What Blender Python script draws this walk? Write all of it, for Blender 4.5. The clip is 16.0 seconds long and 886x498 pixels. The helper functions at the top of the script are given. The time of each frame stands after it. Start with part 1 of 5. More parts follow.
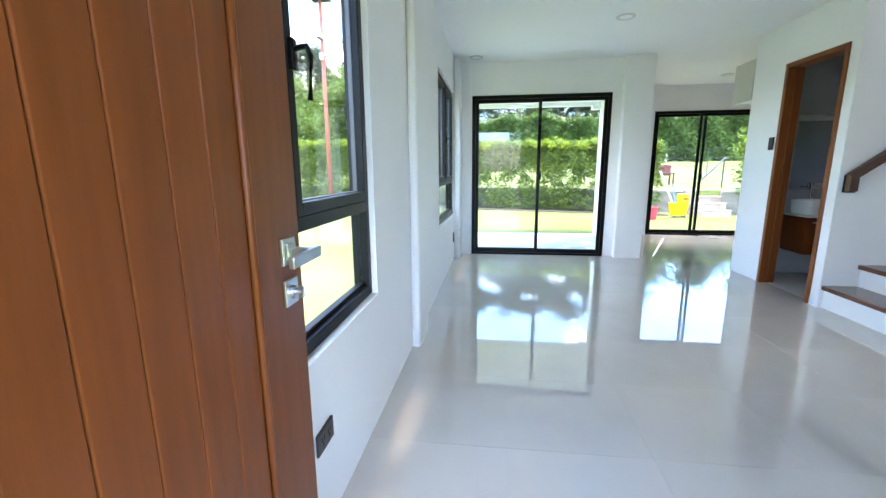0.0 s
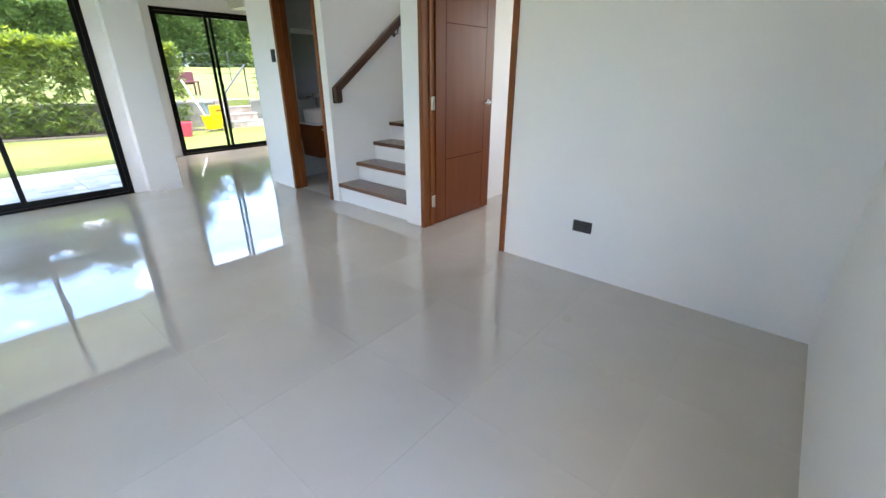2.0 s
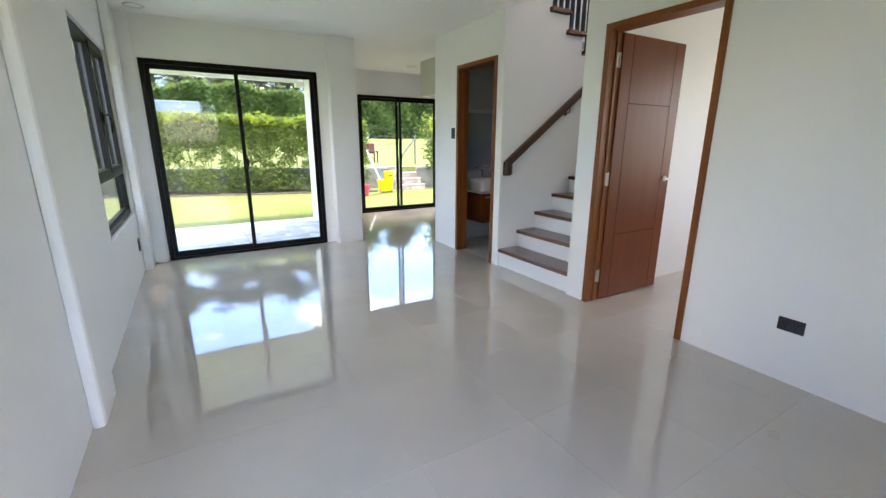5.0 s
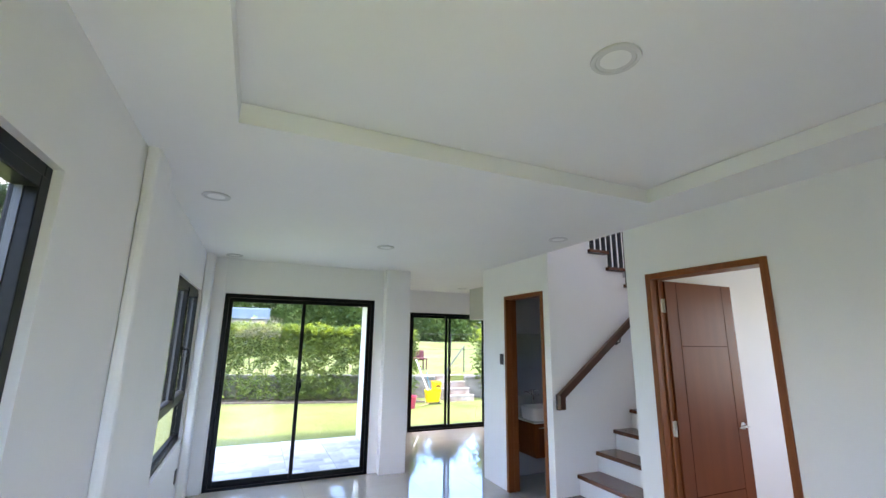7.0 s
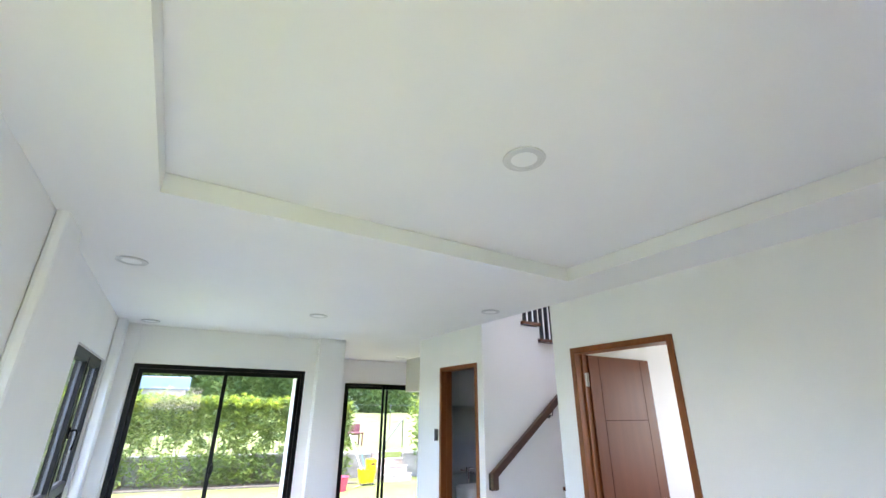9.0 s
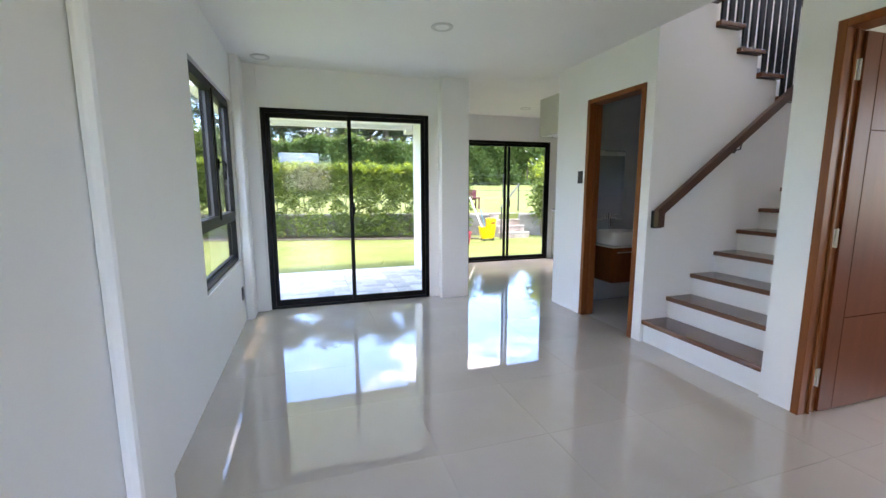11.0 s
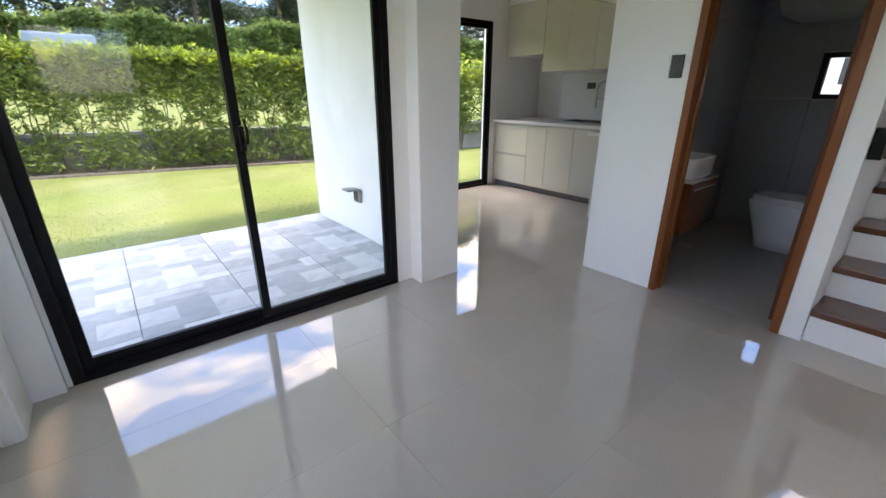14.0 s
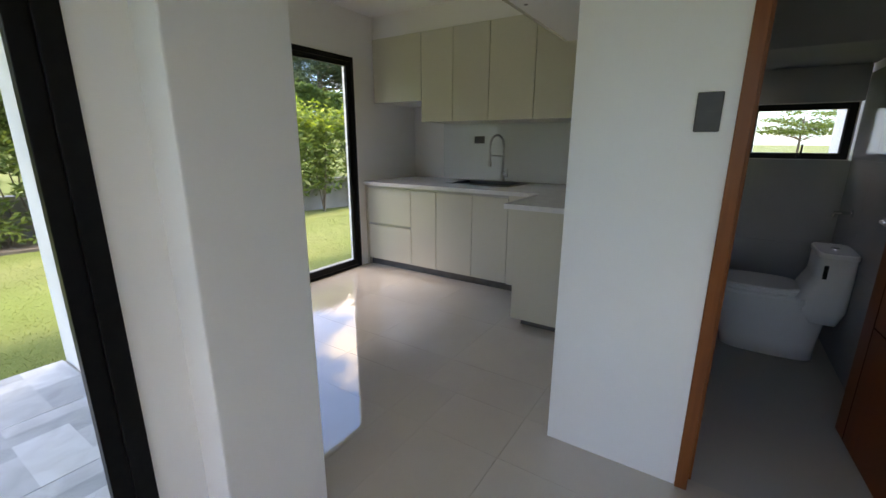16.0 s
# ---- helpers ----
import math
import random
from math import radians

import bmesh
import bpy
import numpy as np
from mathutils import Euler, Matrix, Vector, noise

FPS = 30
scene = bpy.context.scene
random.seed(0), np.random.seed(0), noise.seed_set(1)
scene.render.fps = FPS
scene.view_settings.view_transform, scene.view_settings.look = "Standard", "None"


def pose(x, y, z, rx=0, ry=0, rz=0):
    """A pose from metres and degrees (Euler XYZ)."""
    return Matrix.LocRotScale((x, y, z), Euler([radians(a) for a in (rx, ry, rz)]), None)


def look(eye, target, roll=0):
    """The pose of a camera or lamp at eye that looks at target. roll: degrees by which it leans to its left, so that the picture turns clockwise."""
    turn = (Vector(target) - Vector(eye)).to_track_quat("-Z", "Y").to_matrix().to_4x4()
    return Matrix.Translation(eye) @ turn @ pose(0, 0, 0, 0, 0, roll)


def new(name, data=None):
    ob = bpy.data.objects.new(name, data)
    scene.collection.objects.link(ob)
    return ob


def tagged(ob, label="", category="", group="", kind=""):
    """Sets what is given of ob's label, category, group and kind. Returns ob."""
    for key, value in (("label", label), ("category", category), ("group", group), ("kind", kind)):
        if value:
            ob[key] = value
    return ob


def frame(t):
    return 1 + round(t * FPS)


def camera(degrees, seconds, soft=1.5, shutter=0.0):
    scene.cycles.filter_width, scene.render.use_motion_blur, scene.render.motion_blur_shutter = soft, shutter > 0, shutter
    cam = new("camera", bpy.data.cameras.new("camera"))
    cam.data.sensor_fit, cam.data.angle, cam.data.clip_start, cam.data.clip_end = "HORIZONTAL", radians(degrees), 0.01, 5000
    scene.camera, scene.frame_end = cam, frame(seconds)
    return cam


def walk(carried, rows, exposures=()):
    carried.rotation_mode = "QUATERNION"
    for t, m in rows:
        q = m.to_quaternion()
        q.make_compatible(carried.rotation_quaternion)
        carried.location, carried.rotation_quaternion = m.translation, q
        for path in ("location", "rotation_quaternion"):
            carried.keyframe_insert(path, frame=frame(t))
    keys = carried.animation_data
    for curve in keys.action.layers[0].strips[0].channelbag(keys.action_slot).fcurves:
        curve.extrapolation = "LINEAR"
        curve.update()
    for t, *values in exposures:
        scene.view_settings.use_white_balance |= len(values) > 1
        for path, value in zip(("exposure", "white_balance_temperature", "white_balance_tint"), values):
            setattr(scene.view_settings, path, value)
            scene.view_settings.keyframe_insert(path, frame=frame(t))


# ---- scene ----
cam = camera(93.7, 16.0)

PATH = [
    (0, (0.146, 0.13, 1.175), (-0.102, 2.078, 0.794), -0.4),
    (0.5, (0.221, 0.205, 1.143), (0.535, 2.104, 0.599), -0.3),
    (1, (0.288, 0.288, 1.168), (1.06, 2.016, 0.521), -0.2),
    (1.5, (0.319, 0.298, 1.271), (1.463, 1.762, 0.532), -0.4),
    (2, (0.374, 0.338, 1.239), (1.778, 1.528, 0.457), 0.2),
    (2.5, (0.354, 0.351, 1.23), (1.917, 1.306, 0.427), 0.5),
    (3, (0.36, 0.34, 1.24), (1.986, 1.183, 0.438), 0.6),
    (3.5, (0.346, 0.38, 1.228), (1.959, 1.286, 0.468), 0.9),
    (4, (0.273, 0.413, 1.227), (1.767, 1.537, 0.518), 0.7),
    (4.5, (0.215, 0.426, 1.221), (1.475, 1.849, 0.597), 0.6),
    (5, (0.159, 0.452, 1.3), (1.148, 2.116, 0.799), 0.2),
    (5.2, (0.154, 0.451, 1.331), (1.05, 2.186, 0.899), 0.4),
    (7.3, (0.163, 0.434, 1.65), (0.97, 2.178, 2.204), 0.7),
    (7.5, (0.16, 0.434, 1.665), (1.004, 2.134, 2.297), 0.6),
    (8, (0.165, 0.406, 1.681), (1.096, 1.999, 2.453), 0.4),
    (8.5, (0.206, 0.35, 1.685), (1.184, 1.891, 2.502), 0.4),
    (9, (0.225, 0.334, 1.662), (1.198, 1.926, 2.383), 0.3),
    (9.5, (0.205, 0.395, 1.541), (1.096, 2.124, 2.01), 0.1),
    (10, (0.196, 0.545, 1.392), (0.934, 2.399, 1.522), 0.1),
    (10.2, (0.222, 0.634, 1.359), (0.891, 2.519, 1.361), 0.3),
    (12.3, (0.266, 2.326, 1.267), (0.853, 4.185, 0.819), -0.2),
    (12.5, (0.267, 2.509, 1.285), (0.9, 4.344, 0.803), 0.1),
    (13, (0.225, 2.894, 1.291), (1.011, 4.644, 0.726), 0.1),
    (13.5, (0.16, 3.252, 1.245), (1.135, 4.871, 0.592), 0.0),
    (14, (0.161, 3.57, 1.258), (1.333, 5.027, 0.549), 0.0),
    (14.5, (0.233, 3.886, 1.27), (1.586, 5.181, 0.568), -0.1),
    (15, (0.486, 4.168, 1.274), (1.983, 5.329, 0.634), -0.2),
    (15.5, (0.829, 4.44, 1.307), (2.417, 5.518, 0.744), 0.0),
    (16, (1.229, 4.717, 1.296), (2.856, 5.769, 0.801), 0.2),
]
walk(cam, [(t, look(eye, target, roll)) for t, eye, target, roll in PATH],
     [(0.0, 3.35, 7850, 16), (1.0, 3.1, 8500, 17.5), (3.0, 3.2, 9300, 20), (4.0, 3.1, 9300, 20), (5.0, 2.95, 9400, 22.5), (7.5, 3.0, 8000, 26.5),
      (9.0, 3.6, 8000, 27), (10.0, 3.15, 8500, 25), (12.5, 2.8, 9200, 25), (14.0, 2.44, 9700, 25), (16.0, 2.08, 9800, 24.5)])


# ---- world, sun and large lights ----
SUN_EL, SUN_AZ = radians(78), radians(200)   # azimuth from north, clockwise: the sun stands behind the house


def make_world():
    w = bpy.data.worlds.new("sky")
    scene.world = w
    w.use_nodes = True
    n, l = w.node_tree.nodes, w.node_tree.links
    n.clear()
    out, bg = n.new("ShaderNodeOutputWorld"), n.new("ShaderNodeBackground")
    sky = n.new("ShaderNodeTexSky")
    sky.sky_type, sky.sun_disc, sky.sun_elevation, sky.sun_rotation = "NISHITA", False, SUN_EL, SUN_AZ
    sky.air_density, sky.dust_density, sky.ozone_density = 1.0, 1.2, 1.4
    co, mp, nz, ramp, mix = (n.new("ShaderNodeTexCoord"), n.new("ShaderNodeMapping"), n.new("ShaderNodeTexNoise"),
                             n.new("ShaderNodeValToRGB"), n.new("ShaderNodeMix"))
    mp.inputs["Scale"].default_value = (1.0, 1.0, 2.6)
    mp.inputs["Location"].default_value = (0.35, 0.1, 0.0)
    nz.inputs["Scale"].default_value, nz.inputs["Detail"].default_value, nz.inputs["Roughness"].default_value = 3.2, 12, 0.58
    ramp.color_ramp.elements[0].position, ramp.color_ramp.elements[1].position = 0.50, 0.66
    mix.data_type = "RGBA"
    mix.inputs["B"].default_value = (9.2, 9.3, 9.5, 1)
    l.new(co.outputs["Generated"], mp.inputs["Vector"])
    l.new(mp.outputs["Vector"], nz.inputs["Vector"])
    l.new(nz.outputs["Fac"], ramp.inputs["Fac"])
    l.new(ramp.outputs["Color"], mix.inputs["Factor"])
    gain = n.new("ShaderNodeMix")
    gain.data_type, gain.blend_type = "RGBA", "MULTIPLY"
    gain.inputs["Factor"].default_value, gain.inputs["B"].default_value = 1.0, (0.8, 1.25, 1.8, 1)
    l.new(sky.outputs["Color"], gain.inputs["A"])
    l.new(gain.outputs["Result"], mix.inputs["A"])
    l.new(mix.outputs["Result"], bg.inputs["Color"])
    bg.inputs["Strength"].default_value = SKY
    l.new(bg.outputs["Background"], out.inputs["Surface"])


SKY = 0.15
make_world()
sun = new("sun", bpy.data.lights.new("sun", "SUN"))
sun.data.energy, sun.data.angle, sun.data.color = 1.25, radians(10), (1.0, 0.95, 0.86)
sun.matrix_basis = look((20 * math.cos(SUN_EL) * math.sin(SUN_AZ), 20 * math.cos(SUN_EL) * math.cos(SUN_AZ), 20 * math.sin(SUN_EL)), (0, 0, 0))


def fill_lamp(eye, target, w, h, power, color=(0.92, 0.97, 1.0)):
    """An added area lamp, out of view, that stands in for sky light entering a room."""
    a = new("daylight_fill", bpy.data.lights.new("daylight_fill", "AREA"))
    a.data.shape, a.data.size, a.data.size_y, a.data.energy, a.data.color = "RECTANGLE", w, h, power, color
    a.matrix_basis = look(eye, target)


# added lamp hung over the lawn, brightens the kitchen through its door
fill_lamp((3.6, 9.4, 4.4), (3.6, 6.9, 0.4), 1.6, 0.8, 45, (0.88, 0.95, 1.0))
# added lamp in an assumed bedroom window, out of view
fill_lamp((5.78, 1.3, 1.5), (3, 1.3, 1.2), 1.3, 1.2, 1.7, (0.80, 0.92, 1.0))
# added lamp on the wall above the stair window, strengthens its light
fill_lamp((5.78, 3.4, 4.85), (3, 3.5, 3.4), 0.85, 0.6, 6, (0.84, 0.93, 1.0))


# ---- materials ----
def mat(name, color, rough=0.5, metal=0.0, second=None, scale=6.0, detail=4, stretch=(1, 1, 1), bump=0.0, bump_scale=60.0,
        vary_rough=0.0, per_object=0.0, per_island=0.0, island_to=None, coat=0.0, spec=0.5, blotch=0.0, lo=0.35, hi=0.65):
    m = bpy.data.materials.new(name)
    m.use_nodes = True
    n, l = m.node_tree.nodes, m.node_tree.links
    b = n["Principled BSDF"]
    b.inputs["Roughness"].default_value, b.inputs["Metallic"].default_value = rough, metal
    b.inputs["Coat Weight"].default_value, b.inputs["Specular IOR Level"].default_value = coat, spec
    b.inputs["Coat Roughness"].default_value = 0.05
    col4 = (*color, 1)
    b.inputs["Base Color"].default_value = col4
    co, mp = n.new("ShaderNodeTexCoord"), n.new("ShaderNodeMapping")
    mp.inputs["Scale"].default_value = stretch
    l.new(co.outputs["Object"], mp.inputs["Vector"])
    nz = n.new("ShaderNodeTexNoise")
    nz.inputs["Scale"].default_value, nz.inputs["Detail"].default_value = scale, detail
    l.new(mp.outputs["Vector"], nz.inputs["Vector"])
    src = None
    if second:
        mr = n.new("ShaderNodeMapRange")
        mr.inputs["From Min"].default_value, mr.inputs["From Max"].default_value = lo, hi
        l.new(nz.outputs["Fac"], mr.inputs["Value"])
        mx = n.new("ShaderNodeMix")
        mx.data_type = "RGBA"
        mx.inputs["A"].default_value, mx.inputs["B"].default_value = col4, (*second, 1)
        l.new(mr.outputs["Result"], mx.inputs["Factor"])
        src = mx.outputs["Result"]
    if island_to:
        g = n.new("ShaderNodeNewGeometry")
        mx = n.new("ShaderNodeMix")
        mx.data_type = "RGBA"
        mx.inputs["A"].default_value, mx.inputs["B"].default_value = col4, (*island_to, 1)
        if src:
            l.new(src, mx.inputs["A"])
        l.new(g.outputs["Random Per Island"], mx.inputs["Factor"])
        src = mx.outputs["Result"]
    if per_object or blotch:
        hs = n.new("ShaderNodeHueSaturation")
        hs.inputs["Color"].default_value = col4
        if src:
            l.new(src, hs.inputs["Color"])
        mr = n.new("ShaderNodeMapRange")
        amount = per_object or blotch
        mr.inputs["To Min"].default_value, mr.inputs["To Max"].default_value = 1 - amount, 1 + amount
        if per_object:
            l.new(n.new("ShaderNodeObjectInfo").outputs["Random"], mr.inputs["Value"])
        else:
            n2 = n.new("ShaderNodeTexNoise")
            n2.inputs["Scale"].default_value, n2.inputs["Detail"].default_value = 0.9, 3
            l.new(co.outputs["Object"], n2.inputs["Vector"])
            mr.inputs["From Min"].default_value, mr.inputs["From Max"].default_value = 0.3, 0.7
            l.new(n2.outputs["Fac"], mr.inputs["Value"])
        l.new(mr.outputs["Result"], hs.inputs["Value"])
        src = hs.outputs["Color"]
    if src:
        l.new(src, b.inputs["Base Color"])
    if vary_rough:
        mr = n.new("ShaderNodeMapRange")
        mr.inputs["To Min"].default_value, mr.inputs["To Max"].default_value = max(0.01, rough - vary_rough), rough + vary_rough
        l.new(nz.outputs["Fac"], mr.inputs["Value"])
        l.new(mr.outputs["Result"], b.inputs["Roughness"])
    if bump:
        bn, bp = n.new("ShaderNodeTexNoise"), n.new("ShaderNodeBump")
        bn.inputs["Scale"].default_value, bn.inputs["Detail"].default_value = bump_scale, 5
        l.new(mp.outputs["Vector"], bn.inputs["Vector"])
        bp.inputs["Strength"].default_value, bp.inputs["Distance"].default_value = bump, 0.002
        l.new(bn.outputs["Fac"], bp.inputs["Height"])
        l.new(bp.outputs["Normal"], b.inputs["Normal"])
    return m


def glass_mat(name, tint=(0.965, 0.985, 0.975)):
    m = bpy.data.materials.new(name)
    m.use_nodes = True
    n, l = m.node_tree.nodes, m.node_tree.links
    n.clear()
    out, mx, tr, gl, fr, pw, ad = (n.new("ShaderNodeOutputMaterial"), n.new("ShaderNodeMixShader"), n.new("ShaderNodeBsdfTransparent"),
                                   n.new("ShaderNodeBsdfGlossy"), n.new("ShaderNodeLayerWeight"), n.new("ShaderNodeMath"), n.new("ShaderNodeMath"))
    tr.inputs["Color"].default_value = (*tint, 1)
    gl.inputs["Roughness"].default_value = 0.0
    fr.inputs["Blend"].default_value = 0.5
    pw.operation, ad.operation = "POWER", "MULTIPLY_ADD"
    pw.inputs[1].default_value, ad.inputs[1].default_value, ad.inputs[2].default_value = 5.0, 0.55, 0.016
    l.new(fr.outputs["Facing"], pw.inputs[0])
    l.new(pw.outputs[0], ad.inputs[0])
    l.new(ad.outputs[0], mx.inputs["Fac"])
    l.new(tr.outputs["BSDF"], mx.inputs[1])
    l.new(gl.outputs["BSDF"], mx.inputs[2])
    l.new(mx.outputs["Shader"], out.inputs["Surface"])
    return m


def leaf_mat(name, a, b, c):
    """Leaves: three greens by clump and by leaf, a little light let through."""
    m = mat(name, a, rough=0.45, second=b, scale=4.5, detail=5, island_to=c, spec=0.35)
    n, l = m.node_tree.nodes, m.node_tree.links
    p = n["Principled BSDF"]
    tr, mx = n.new("ShaderNodeBsdfTranslucent"), n.new("ShaderNodeMixShader")
    src = p.inputs["Base Color"].links[0].from_socket
    l.new(src, tr.inputs["Color"])
    mx.inputs["Fac"].default_value = 0.45
    l.new(p.outputs["BSDF"], mx.inputs[1])
    l.new(tr.outputs["BSDF"], mx.inputs[2])
    l.new(mx.outputs["Shader"], n["Material Output"].inputs["Surface"])
    return m


def paver_mat():
    """Porcelain printed with pale and grey stone blocks: every block is an island with its own grey and veins."""
    m = mat("printed_stone_tile", (0.52, 0.54, 0.54), rough=0.45, bump=0.2, bump_scale=90)
    n, l = m.node_tree.nodes, m.node_tree.links
    g, oi, ad, fr, ramp = (n.new("ShaderNodeNewGeometry"), n.new("ShaderNodeObjectInfo"), n.new("ShaderNodeMath"), n.new("ShaderNodeMath"),
                           n.new("ShaderNodeValToRGB"))
    ad.operation, fr.operation = "ADD", "FRACT"
    l.new(g.outputs["Random Per Island"], ad.inputs[0])
    l.new(oi.outputs["Random"], ad.inputs[1])
    l.new(ad.outputs[0], fr.inputs[0])
    l.new(fr.outputs[0], ramp.inputs["Fac"])
    e = ramp.color_ramp.elements
    e[0].position, e[0].color = 0.0, (0.31, 0.33, 0.34, 1)
    e[1].position, e[1].color = 1.0, (0.60, 0.62, 0.615, 1)
    k = e.new(0.35)
    k.color = (0.39, 0.41, 0.415, 1)
    k = e.new(0.65)
    k.color = (0.47, 0.49, 0.495, 1)
    co, nz, mr, hs = n.new("ShaderNodeTexCoord"), n.new("ShaderNodeTexNoise"), n.new("ShaderNodeMapRange"), n.new("ShaderNodeHueSaturation")
    nz.inputs["Scale"].default_value, nz.inputs["Detail"].default_value, nz.inputs["Distortion"].default_value = 7, 8, 1.2
    l.new(co.outputs["Object"], nz.inputs["Vector"])
    mr.inputs["From Min"].default_value, mr.inputs["From Max"].default_value = 0.3, 0.7
    mr.inputs["To Min"].default_value, mr.inputs["To Max"].default_value = 0.86, 1.14
    l.new(nz.outputs["Fac"], mr.inputs["Value"])
    l.new(ramp.outputs["Color"], hs.inputs["Color"])
    l.new(mr.outputs["Result"], hs.inputs["Value"])
    l.new(hs.outputs["Color"], n["Principled BSDF"].inputs["Base Color"])
    return m


